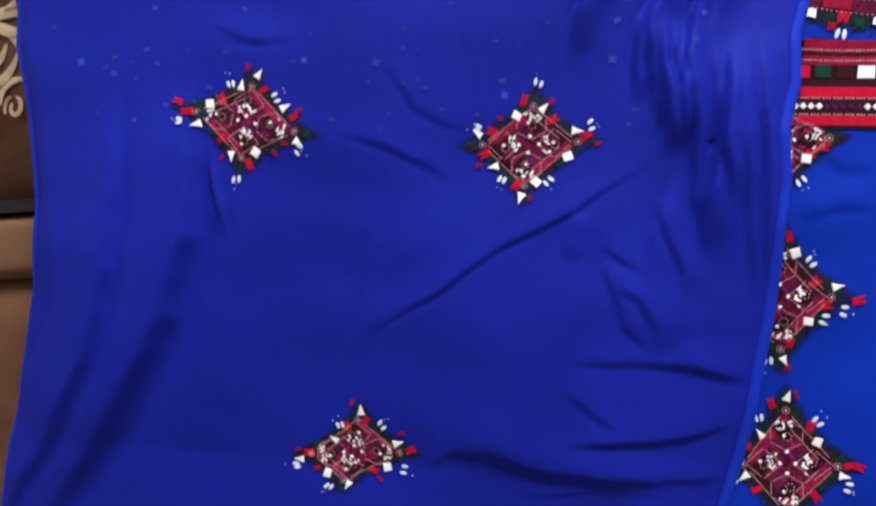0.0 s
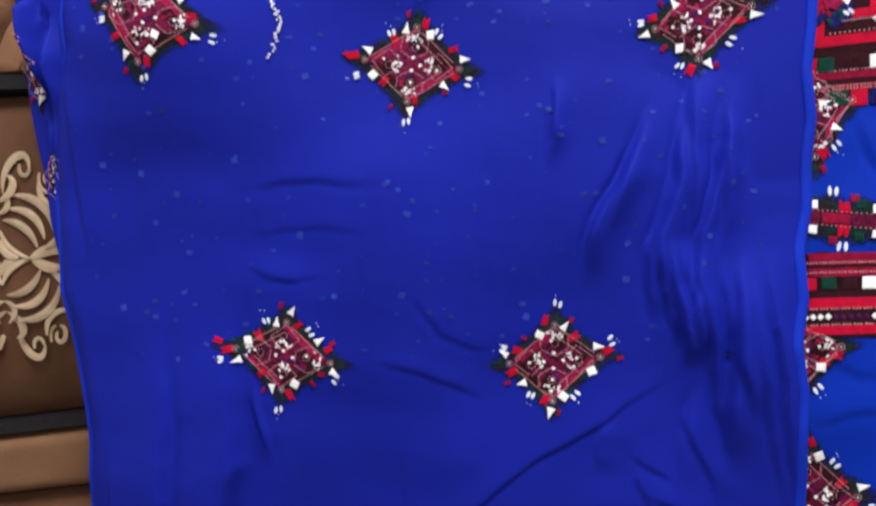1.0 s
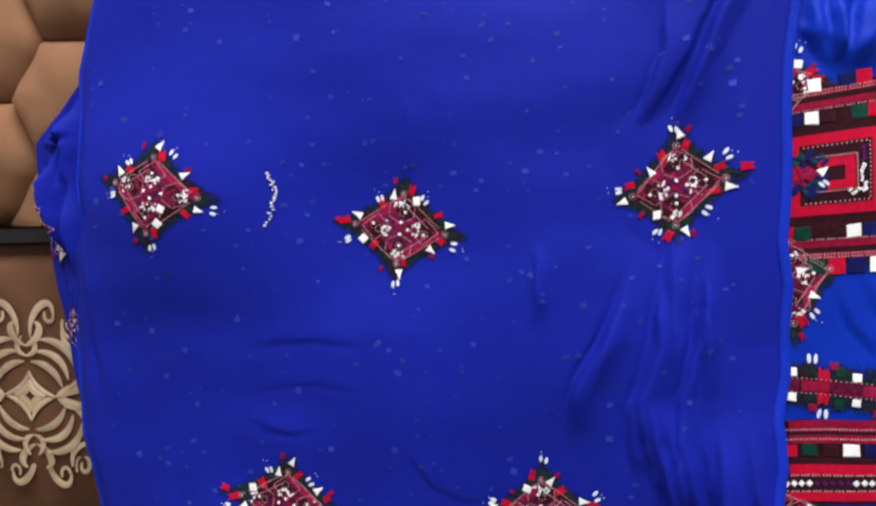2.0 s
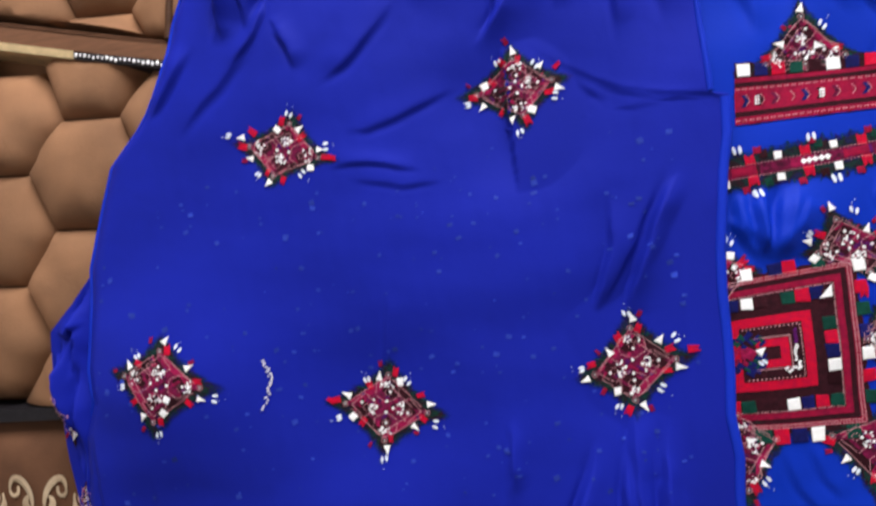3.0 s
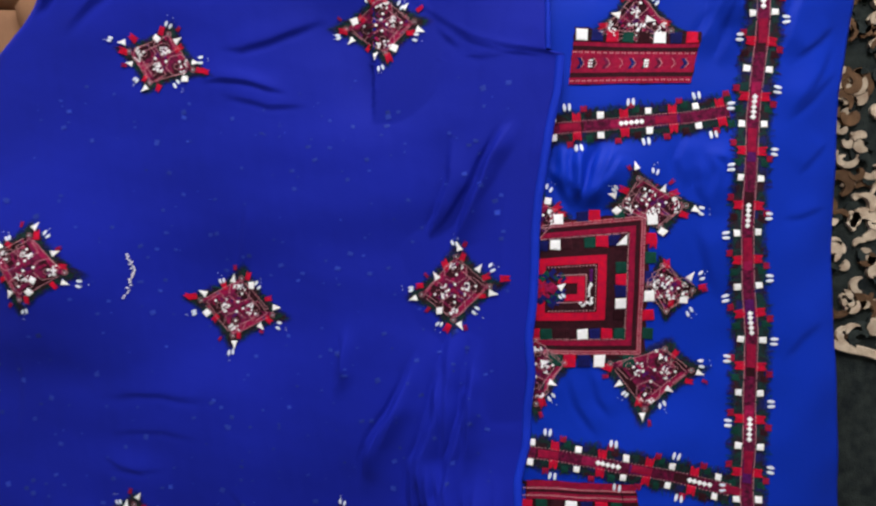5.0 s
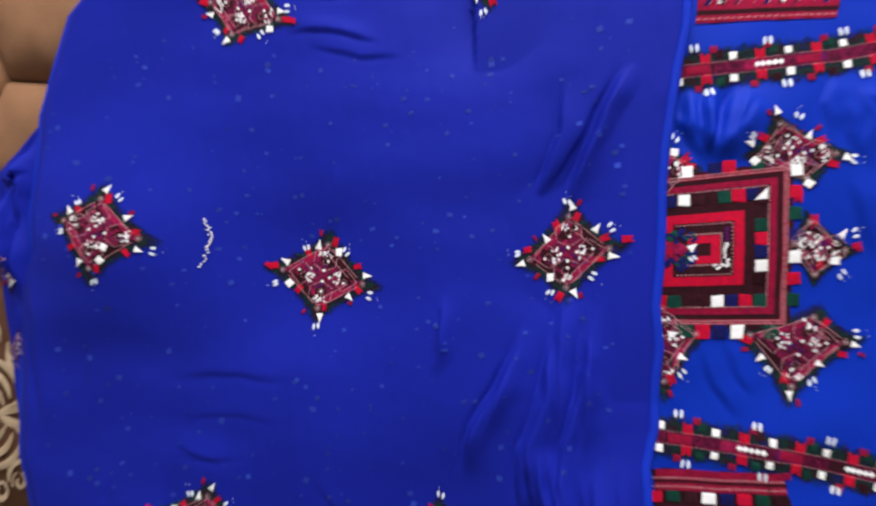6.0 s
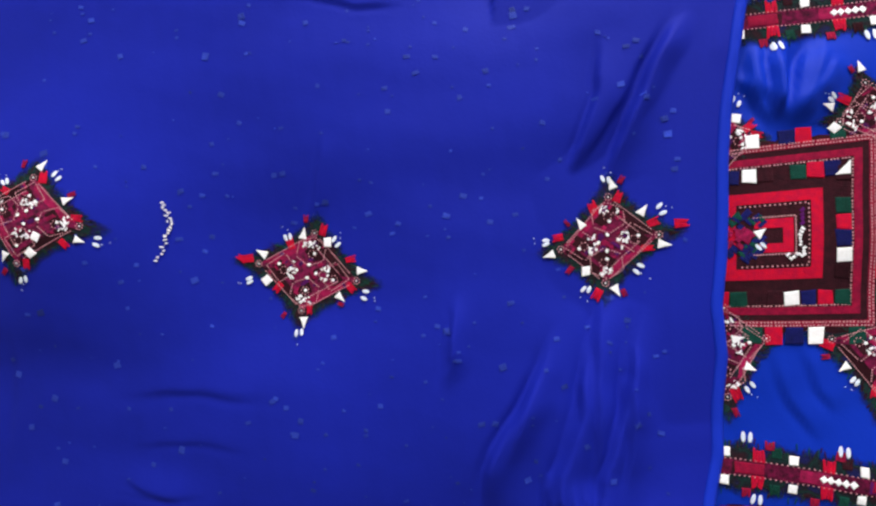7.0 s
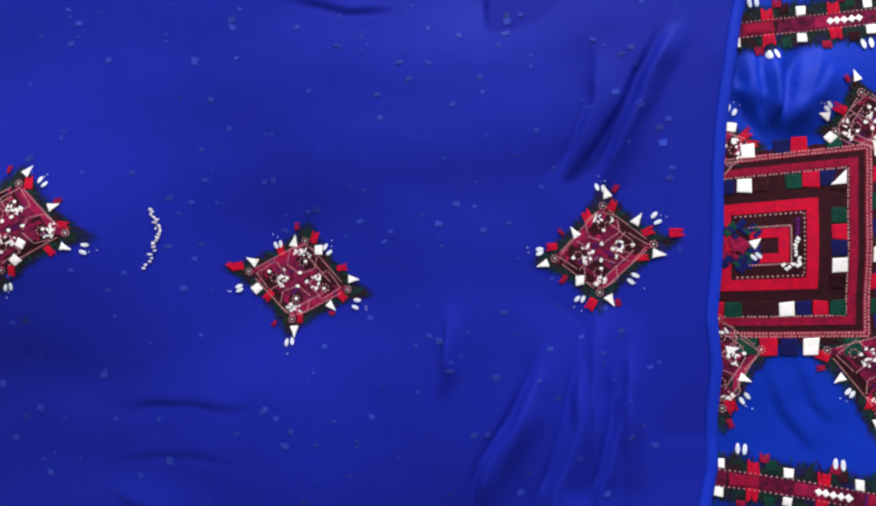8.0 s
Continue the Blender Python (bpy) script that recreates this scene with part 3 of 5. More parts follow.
cushion("plain_panel", -0.75, -0.15, lambda x: low(x) - 0.062, lambda x: low(x) - 0.007, SUEDE_SHADED, "plain brown suede panel, darkened for shade")
cushion("plain_panel", -0.75, -0.15, lambda x: low(x) - 0.30, lambda x: low(x) - 0.065, PANEL, "plain brown velvet panel")

# damask ornament: scrolls mirrored four ways about its middle
ORN_X, ORN_Y, ORN_TURN, ORN_W, ORN_H = -0.3542, -0.1303, -0.0560, 0.0660, 0.0919


def ribbon(name, pts, w0, w1, lift=0.0):
    """A flat printed stroke through points, swelling in the middle."""
    p = np.array(pts)
    d = np.gradient(p, axis=0)
    d /= np.maximum(np.linalg.norm(d, axis=1, keepdims=True), 1e-6)
    nrm = np.stack([-d[:, 1], d[:, 0]], 1)
    t = np.linspace(0, 1, len(p))
    w = (w0 + (w1 - w0) * np.sin(t * math.pi) ** 0.8)[:, None]
    a, b = p + nrm * w / 2, p - nrm * w / 2
    z = level(float(p[:, 1].mean())) + 0.0016 + lift
    vs = [(x, y, z) for x, y in a] + [(x, y, z + 0.0004) for x, y in p] + [(x, y, z) for x, y in b]
    n = len(p)
    fs = []
    for k in range(n - 1):
        fs += [(k, n + k, n + k + 1, k + 1), (n + k, 2 * n + k, 2 * n + k + 1, n + k + 1)]
    return mesh_object(name, vs, fs, CREAM, printed)


def spiral(cx, cy, r0, r1, a0, a1, n=26):
    return [(cx + (r0 + (r1 - r0) * k / (n - 1)) * math.cos(a0 + (a1 - a0) * k / (n - 1)), cy + (r0 + (r1 - r0) * k / (n - 1)) * math.sin(a0 + (a1 - a0) * k / (n - 1))) for k in range(n)]


def bend(*c, n=22):
    """A Bezier stroke through four control points."""
    a, b, c2, d = [np.array(q, float) for q in c]
    return [tuple(a * (1 - t) ** 3 + 3 * b * t * (1 - t) ** 2 + 3 * c2 * t * t * (1 - t) + d * t ** 3) for t in np.linspace(0, 1, n)]


strokes = [  # unit box: x 0 to 1 sideways, y 0 to 1 upwards, from the ornament's middle
    ("scroll", bend((0.10, 0.60), (0.06, 0.86), (0.46, 1.06), (0.46, 0.80)), 0.02, 0.075),
    ("scroll", bend((0.46, 0.80), (0.44, 0.70), (0.28, 0.74), (0.33, 0.84)), 0.03, 0.04),
    ("leaf", bend((0.0, 0.50), (0.22, 0.56), (0.30, 0.70), (0.14, 0.74)), 0.015, 0.08),
    ("leaf", bend((0.0, 0.40), (0.14, 0.42), (0.20, 0.50), (0.06, 0.60)), 0.015, 0.06),
    ("star", bend((0.0, 0.25), (0.07, 0.09), (0.18, 0.05), (0.40, 0.0)), 0.015, 0.06),
    ("star", bend((0.0, 0.16), (0.03, 0.06), (0.10, 0.03), (0.24, 0.0)), 0.02, 0.09),
    ("leaf", bend((0.40, 0.0), (0.54, 0.05), (0.68, 0.12), (0.86, 0.05)), 0.015, 0.10),
    ("leaf", bend((0.05, 0.34), (0.26, 0.34), (0.44, 0.26), (0.52, 0.10)), 0.015, 0.075),
    ("leaf", bend((0.12, 0.44), (0.40, 0.46), (0.58, 0.36), (0.62, 0.18)), 0.015, 0.075),
    ("leaf", bend((0.20, 0.56), (0.46, 0.58), (0.72, 0.48), (0.76, 0.24)), 0.015, 0.08),
    ("leaf", bend((0.62, 0.10), (0.80, 0.16), (0.96, 0.26), (0.90, 0.46)), 0.015, 0.08),
    ("scroll", spiral(0.70, 0.70, 0.13, 0.03, 2.6, 10.4), 0.025, 0.045),
    ("scroll", bend((0.57, 0.70), (0.54, 0.54), (0.66, 0.46), (0.90, 0.46)), 0.02, 0.06),
    ("scroll", spiral(0.95, 0.30, 0.10, 0.03, 1.2, 7.2), 0.025, 0.045),
]
c, s = math.cos(ORN_TURN), math.sin(ORN_TURN)
for shift in (0, -2.12):
    for mx in (1, -1):
        for my in (1, -1):
            for name, pts, w0, w1 in strokes:
                world_pts = []
                for x, y in pts:
                    x, y = (mx * x + shift) * ORN_W, my * y * ORN_H
                    world_pts.append((ORN_X + x * c - y * s, ORN_Y + x * s + y * c))
                ribbon(name, world_pts, w0 * ORN_H, w1 * ORN_H, 0.0003 if mx * my > 0 else 0.0)

# ---------------------------------------------------------------- shirt
shirt = tagged(new("shirt"), "bright blue satin shirt with red Balochi embroidery spread on the sofa", "shirt")
shirt_sheet = Sheet(-0.36, 0.60, -0.66, 0.72, 0.0018, -0.004, 0.85)
shirt_right = edge([(0.5737, 0.72), (0.5587, 0.4), (0.5387, 0.2597), (0.533, 0.2275), (0.5206, 0.1756), (0.5193, 0.0875), (0.5197, -0.0016), (0.5258, -0.1373), (0.5358, -0.3), (0.5458000000000001, -0.66)])
scarf_left = edge([(-0.32530000000000003, -0.657), (-0.2953, -0.457), (-0.2873, -0.427), (-0.2758, -0.367), (-0.2705, -0.337), (-0.2696, -0.307), (-0.2682, -0.277), (-0.2708, -0.247), (-0.2748, -0.217), (-0.2786, -0.187), (-0.2857, -0.157), (-0.2844, -0.127), (-0.2848, -0.097), (-0.284, -0.067), (-0.2806, -0.037), (-0.2791, -0.007), (-0.2649, 0.023), (-0.2691, 0.053), (-0.2659, 0.083), (-0.2653, 0.113), (-0.2641, 0.143), (-0.2555, 0.173), (-0.2464, 0.203), (-0.2355, 0.233), (-0.2055, 0.263), (-0.1828, 0.293), (-0.1687, 0.323), (-0.1592, 0.353), (-0.1434, 0.383), (-0.1427, 0.413), (-0.111, 0.443), (-0.1168, 0.473), (-0.0968, 0.673)])
scarf_right = edge([(0.2044, -0.65), (0.2344, -0.45), (0.2404, -0.419), (0.2442, -0.389), (0.2466, -0.359), (0.2496, -0.329), (0.2507, -0.299), (0.2504, -0.269), (0.2531, -0.239), (0.2499, -0.209), (0.2564, -0.179), (0.2559, -0.149), (0.2635, -0.119), (0.2646, -0.089), (0.2683, -0.059), (0.266, -0.029), (0.2696, 0.001), (0.2713, 0.031), (0.272, 0.061), (0.2746, 0.091), (0.2794, 0.121), (0.2841, 0.151), (0.2908, 0.181), (0.2928, 0.2101), (0.2812, 0.2131), (0.2807, 0.2641), (0.28, 0.3227), (0.2768, 0.367), (0.2668, 0.617)])
sh = shirt_sheet
sh.waves(0.0030, 24, 5)
sh.waves(0.0007, 90, 6)
sh.fold([(0.298, 0.418), (0.314, 0.370), (0.334, 0.331), (0.350, 0.293), (0.355, 0.266)], 0.0114, 0.008, 0.7)
sh.fold([(0.323, 0.414), (0.342, 0.361), (0.362, 0.322), (0.378, 0.289), (0.394, 0.257)], 0.0133, 0.009, 0.7)
sh.fold([(0.352, 0.409), (0.363, 0.366), (0.375, 0.329), (0.381, 0.315)], 0.0076, 0.006, 1.0)
sh.fold([(0.404, 0.399), (0.398, 0.365), (0.388, 0.340), (0.395, 0.308), (0.401, 0.281), (0.413, 0.254), (0.407, 0.238)], 0.0133, 0.007, 1.4)
sh.fold([(0.408, 0.363), (0.411, 0.328), (0.429, 0.312)], 0.0057, 0.007, 1.0)
sh.fold([(0.439, 0.393), (0.436, 0.341), (0.432, 0.299), (0.425, 0.257), (0.416, 0.228)], 0.0133, 0.005, 1.4)
sh.fold([(0.446, 0.357), (0.443, 0.314), (0.435, 0.272)], 0.0076, 0.006, 1.0)
sh.fold([(0.299, 0.314), (0.317, 0.289), (0.325, 0.253)], 0.0057, 0.009, 1.0)
sh.fold([(0.381, 0.372), (0.382, 0.350), (0.382, 0.332)], 0.0057, 0.005, 1.0)
sh.fold([(0.407, 0.390), (0.407, 0.346), (0.412, 0.302), (0.414, 0.271)], 0.0076, 0.006, 1.0)
sh.fold([(0.329, 0.142), (0.321, 0.119), (0.315, 0.098), (0.310, 0.079)], 0.0085, 0.006, 1.3)
sh.fold([(0.306, 0.140), (0.302, 0.120), (0.301, 0.098), (0.302, 0.082)], 0.0061, 0.0045, 0.7)
sh.fold([(0.315, 0.142), (0.311, 0.119), (0.308, 0.098), (0.306, 0.079)], -0.0057, 0.004, 1.0)
sh.fold([(0.282, 0.117), (0.292, 0.102), (0.298, 0.084)], 0.0047, 0.006, 1.0)
sh.fold([(0.342, 0.128), (0.335, 0.115), (0.324, 0.097)], 0.0047, 0.005, 1.0)
sh.fold([(0.304, 0.150), (0.305, 0.107), (0.306, 0.074)], 0.0060, 0.006, 0.8)
sh.fold([(0.336, 0.145), (0.328, 0.116), (0.313, 0.080)], 0.0060, 0.007, 0.8)
sh.fold([(0.280, 0.122), (0.292, 0.106), (0.304, 0.076)], 0.0050, 0.006, 0.8)
sh.fold([(0.293, 0.138), (0.291, 0.124), (0.294, 0.109)], 0.0038, 0.006, 1.0)
sh.fold([(0.293, 0.135), (0.292, 0.116), (0.287, 0.095)], 0.0050, 0.006, 1.0)
sh.fold([(0.306, 0.131), (0.305, 0.110), (0.303, 0.085)], 0.0050, 0.006, 1.0)
sh.fold([(0.325, 0.133), (0.318, 0.108), (0.307, 0.080)], 0.0050, 0.008, 1.0)
sh.fold([(0.407, 0.134), (0.416, 0.110), (0.414, 0.083)], 0.0040, 0.009, 1.0)
sh.fold([(0.404, 0.069), (0.412, 0.036), (0.417, 0.004)], 0.0040, 0.009, 1.0)
sh.fold([(0.395, 0.144), (0.386, 0.121), (0.391, 0.098)], 0.0040, 0.008, 1.0)
sh.fold([(0.424, 0.275), (0.420, 0.250), (0.407, 0.226), (0.390, 0.210)], 0.0070, 0.008, 1.0)
sh.fold([(0.440, 0.262), (0.427, 0.225), (0.418, 0.196)], 0.0060, 0.008, 1.0)
sh.fold([(0.492, 0.271), (0.479, 0.230), (0.467, 0.198)], 0.0050, 0.012, 0.7)
sh.fold([(0.514, 0.220), (0.490, 0.176), (0.470, 0.156)], 0.0040, 0.01, 1.0)
sh.fold([(0.511, 0.083), (0.488, 0.076), (0.468, 0.074)], 0.0030, 0.006, 0.7)
sh.fold([(0.510, -0.008), (0.486, -0.025), (0.469, -0.046)], 0.0030, 0.012, 1.0)
sh.fold([(0.401, 0.129), (0.404, 0.099), (0.420, 0.069)], 0.0040, 0.01, 1.0)
sh.fold([(0.428, 0.279), (0.430, 0.254), (0.419, 0.229)], 0.0060, 0.005, 1.0)
sh.fold([(0.412, 0.280), (0.416, 0.255), (0.407, 0.238)], 0.0050, 0.005, 1.0)
sh.fold([(0.475, 0.201), (0.498, 0.217), (0.517, 0.236)], 0.0050, 0.007, 1.0)
sh.fold([(0.470, 0.151), (0.494, 0.171), (0.516, 0.199)], 0.0040, 0.008, 1.0)
sh.fold([(0.481, 0.109), (0.501, 0.125), (0.512, 0.137)], 0.0030, 0.008, 1.0)
sh.fold([(0.409, 0.128), (0.425, 0.119), (0.426, 0.090)], 0.0040, 0.006, 1.0)
sh.fold([(0.258, -0.265), (0.281, -0.254), (0.311, -0.249)], 0.0029, 0.008, 1.0)
sh.fold([(0.272, -0.215), (0.290, -0.228), (0.309, -0.224)], 0.0029, 0.01, 1.0)
sh.fold([(0.296, -0.055), (0.306, -0.087), (0.326, -0.115)], 0.0045, 0.006, 1.0)
sh.fold([(0.281, -0.058), (0.275, -0.086), (0.268, -0.11)], 0.004, 0.006, 1.0)
sh.fold([(0.314, -0.052), (0.323, -0.08), (0.335, -0.096)], 0.0045, 0.006, 1.0)
sh.fold([(0.289, 0.119), (0.306, 0.094), (0.312, 0.077)], 0.004, 0.006, 1.0)
sh.pleats([(0.325, 0.430), (0.340, 0.365), (0.362, 0.315), (0.380, 0.275)], 7, 0.020, 0.0075, 0.005, 31)
sh.pleats([(0.425, 0.430), (0.430, 0.365), (0.425, 0.310), (0.418, 0.270)], 4, 0.014, 0.0065, 0.004, 32)
rise = np.clip((-0.045 - sh.y) / 0.10, 0, 1)
rise = rise * rise * (3 - 2 * rise) * np.clip((0.42 - sh.x) / 0.08, 0, 1)
sh.z += 0.010 * rise
# beneath the scarf the shirt lies flat and low; at the seat's front edge it bends down
inside = np.array([scarf_right(y) for y in sh.y[:, 0]])[:, None] - 0.002 - sh.x
sh.z = np.where(inside > 0, np.minimum(sh.z, -0.003 - 1.5 * np.clip(inside, 0, 0.016)), sh.z)
drop = np.clip(sh.x - 0.455, 0, 1)
sh.z -= 4.0 * drop ** 2
def skirt(name, side_edge, sheet, inward, foot, y0, y1, mat, parent, label):
    """The hanging rest of a cloth: from its side edge down to what it rests on, gathered in small waves."""
    ys, n, vs, fs = np.arange(y0, y1, 0.005), 6, [], []
    for y in ys:
        x = side_edge(y)
        top = float(sheet.at(x, y))
        for k in range(n):
            t = k / (n - 1)
            vs.append((x + inward * t * (1 + 0.3 * math.sin(y * 90)), y, top + (foot - top) * t))
    for j in range(len(ys) - 1):
        for k in range(n - 1):
            a = j * n + k
            fs.append((a, a + 1, a + n + 1, a + n))
    return mesh_object(name, vs, fs, mat, parent, label, True)


skirt("hanging_front", shirt_right, sh, -0.02, FLOOR + 0.013, -0.61, 0.69, SHIRT, shirt, "front edge of the shirt hanging to the floor")
front = drape("front", sh, lambda y: 0.12, shirt_right, np.arange(-0.62, 0.70, 0.0022), 180, SHIRT, shirt, "bright blue satin front of the shirt")

# the side of the shirt bunched out past the scarf
bunch = Sheet(-0.36, -0.20, -0.26, 0.20, 0.0015, -0.014)
bunch.waves(0.003, 60, 11)
bunch.fold([(-0.259, 0.137), (-0.280, 0.101), (-0.290, 0.054), (-0.287, 0.011), (-0.282, -0.032)], 0.0216, 0.007, 0.7)
bunch.fold([(-0.301, 0.089), (-0.295, 0.050), (-0.289, 0.012), (-0.288, -0.017)], 0.0180, 0.006, 1.0)
bunch.fold([(-0.273, 0.077), (-0.277, 0.011), (-0.278, -0.046), (-0.281, -0.103)], 0.0180, 0.006, 1.0)
bunch.fold([(-0.306, 0.091), (-0.289, 0.085), (-0.270, 0.096)], 0.0180, 0.006, 1.0)
bunch.fold([(-0.296, 0.074), (-0.291, 0.040), (-0.296, 0.012)], 0.0108, 0.004, 1.0)
bunch.fold([(-0.279, 0.115), (-0.277, 0.077), (-0.281, 0.040)], 0.0126, 0.004, 1.0)
bunch.fold([(-0.293, -0.017), (-0.287, -0.045), (-0.285, -0.084)], 0.0108, 0.004, 1.0)
bunch.fold([(-0.309, 0.070), (-0.303, 0.055), (-0.302, 0.032)], 0.0108, 0.004, 1.0)
bunch_left = edge([(-0.262, 0.145), (-0.288, 0.112), (-0.311, 0.09), (-0.3155, 0.055), (-0.311, 0.01), (-0.305, -0.03), (-0.301, -0.06), (-0.297, -0.10), (-0.290, -0.13)])
# the scarf's darker blue stands in for shade deep in these folds
drape("bunched_side", bunch, bunch_left, lambda y: scarf_left(y) + 0.03, np.arange(-0.128, 0.14, 0.0018), 60, SCARF, shirt, "side of the shirt bunched in folds, darkened for shade")

SIDE_ON = "fragment of dark embroidery caught in the folds"
motif(shirt, bunch, [(-0.3083, 0.0200), (-0.2972, 0.0383), (-0.2900, 0.0165), (-0.2973, -0.0069)], [("O", -2, 5), ("T", 2, -23), ("r", -7, -23), ("r", 7, 14)], 143, SIDE_ON)
motif(shirt, bunch, [(-0.2934, -0.0667), (-0.2855, -0.0551), (-0.2789, -0.0696), (-0.2863, -0.0836)], [("T", 4, 2), ("r", -4, 4), ("O", 5, -5)], 143, SIDE_ON)
# ---------------------------------------------------------------- scarf
scarf = tagged(new("scarf"), "royal blue crepe scarf with embroidered diamonds laid over the shirt", "scarf")
sc = Sheet(-0.36, 0.36, -0.66, 0.66, 0.0013, 0.003)
for bx, by, rise in [(-0.105, -0.213, 0.0029), (0.096, -0.215, -0.01), (-0.004, -0.013, -0.0129), (-0.191, 0.031, 0.0176), (0.201, 0.015, -0.0097), (-0.069, 0.217, -0.0014), (0.138, 0.228, -0.014), (0.047, 0.409, 0.0002)]:
    sc.z += rise * np.exp(-((sc.x - bx) ** 2 + (sc.y - by) ** 2) / 0.075 ** 2)
sc.z += 0.012 * np.clip((-0.06 - sc.y) / 0.15, 0, 1) * np.exp(-((sc.x - 0.25) / 0.05) ** 2)
sc.waves(0.0022, 16, 2)
sc.waves(0.0006, 70, 3)
sc.waves(0.00010, 230, 4)
sc.z -= 0.35 * np.clip(-0.29 - sc.y, 0, 0.16) ** 2
sc.fold([(-0.028, -0.372), (-0.003, -0.347), (0.031, -0.326), (0.072, -0.293), (0.105, -0.274), (0.137, -0.253), (0.161, -0.238), (0.184, -0.223)], 0.0042, 0.0045, 1.2)
sc.fold([(-0.037, -0.393), (-0.026, -0.368), (-0.019, -0.340), (-0.013, -0.297), (-0.002, -0.277)], 0.0021, 0.008, 1.0)
sc.fold([(-0.150, -0.150), (-0.148, -0.201), (-0.147, -0.291), (-0.160, -0.348), (-0.197, -0.416), (-0.245, -0.491), (-0.29, -0.56)], 0.0165, 0.026, 0.6, True)
sc.fold([(-0.200, -0.15), (-0.199, -0.198), (-0.201, -0.318), (-0.217, -0.384), (-0.256, -0.454), (-0.28, -0.49), (-0.32, -0.56)], 0.0095, 0.016, 0.8, True)
sc.fold([(-0.127, -0.235), (-0.124, -0.262), (-0.117, -0.286)], 0.0038, 0.006, 0.6)
sc.fold([(-0.239, -0.267), (-0.242, -0.353), (-0.263, -0.422)], 0.0038, 0.012, 1.0)
sc.fold([(0.166, -0.135), (0.170, -0.174), (0.176, -0.214)], 0.0072, 0.004, 1.0)
sc.fold([(0.233, -0.144), (0.235, -0.201), (0.240, -0.259), (0.246, -0.310)], 0.0072, 0.004, 1.0)
sc.fold([(0.182, -0.134), (0.186, -0.177), (0.190, -0.217)], 0.0072, 0.004, 1.0)
sc.fold([(0.174, -0.131), (0.176, -0.178), (0.184, -0.225)], 0.0087, 0.006, 0.7)
sc.fold([(0.189, -0.138), (0.196, -0.195), (0.201, -0.250), (0.211, -0.293)], 0.0072, 0.006, 1.0)
sc.fold([(0.207, -0.145), (0.209, -0.209), (0.223, -0.260)], 0.0072, 0.006, 1.4)
sc.fold([(0.225, -0.155), (0.224, -0.216), (0.235, -0.281), (0.241, -0.325)], 0.0038, 0.006, 1.0)
sc.fold([(0.190, -0.232), (0.178, -0.276), (0.170, -0.314)], 0.0038, 0.006, 0.6)
sc.fold([(0.153, -0.278), (0.147, -0.300), (0.164, -0.337), (0.187, -0.358)], 0.0029, 0.007, 1.0)
sc.fold([(0.121, -0.366), (0.165, -0.360), (0.205, -0.361), (0.244, -0.367)], 0.0038, 0.007, 0.6)
sc.fold([(0.122, -0.382), (0.145, -0.399), (0.164, -0.409)], 0.0029, 0.008, 1.0)
sc.fold([(0.236, -0.395), (0.204, -0.408), (0.161, -0.417), (0.124, -0.424)], 0.0087, 0.007, 1.6)
sc.fold([(0.021, -0.453), (0.048, -0.436), (0.079, -0.431), (0.114, -0.441), (0.155, -0.444), (0.202, -0.437), (0.238, -0.429)], 0.0150, 0.013, 0.55)
sc.fold([(0.088, -0.463), (0.163, -0.454), (0.232, -0.442)], 0.0038, 0.006, 1.0)
sc.fold([(-0.040, -0.215), (-0.001, -0.224), (0.023, -0.234), (0.047, -0.246)], 0.0027, 0.006, 0.6)
sc.fold([(0.005, -0.174), (0.016, -0.196), (0.037, -0.207), (0.057, -0.210)], 0.0021, 0.006, 1.0)
sc.fold([(-0.131, -0.141), (-0.111, -0.149), (-0.082, -0.158)], 0.0024, 0.006, 1.0)
sc.fold([(-0.122, -0.084), (-0.075, -0.083), (-0.026, -0.088)], 0.0015, 0.006, 0.6)
sc.fold([(-0.128, -0.118), (-0.073, -0.117), (-0.035, -0.121)], 0.0015, 0.006, 0.6)
sc.fold([(-0.134, -0.149), (-0.100, -0.154), (-0.062, -0.152)], 0.0014, 0.006, 0.6)
sc.fold([(-0.005, -0.166), (0.007, -0.183), (0.019, -0.195)], 0.0011, 0.006, 1.0)
sc.fold([(0.167, -0.049), (0.143, -0.093), (0.125, -0.123), (0.116, -0.170)], 0.0064, 0.007, 0.6)
sc.fold([(0.187, -0.046), (0.180, -0.099), (0.168, -0.133), (0.163, -0.171)], 0.0072, 0.007, 1.0)
sc.fold([(0.215, -0.015), (0.213, -0.071), (0.194, -0.134), (0.187, -0.188), (0.187, -0.226)], 0.0080, 0.007, 0.7)
sc.fold([(0.098, -0.033), (0.098, -0.064), (0.096, -0.087)], 0.0012, 0.004, 1.0)
sc.fold([(-0.259, 0.012), (-0.255, -0.064), (-0.251, -0.141)], 0.0048, 0.008, 1.0)
sc.fold([(-0.128, -0.215), (-0.124, -0.25), (-0.114, -0.295)], 0.0030, 0.007, 1.0, True)
sc.fold([(-0.207, -0.025), (-0.206, -0.088), (-0.214, -0.151)], 0.0008, 0.008, 1.0)
sc.fold([(0.013, 0.093), (0.009, 0.063), (0.004, 0.033)], 0.0022, 0.004, 1.0)
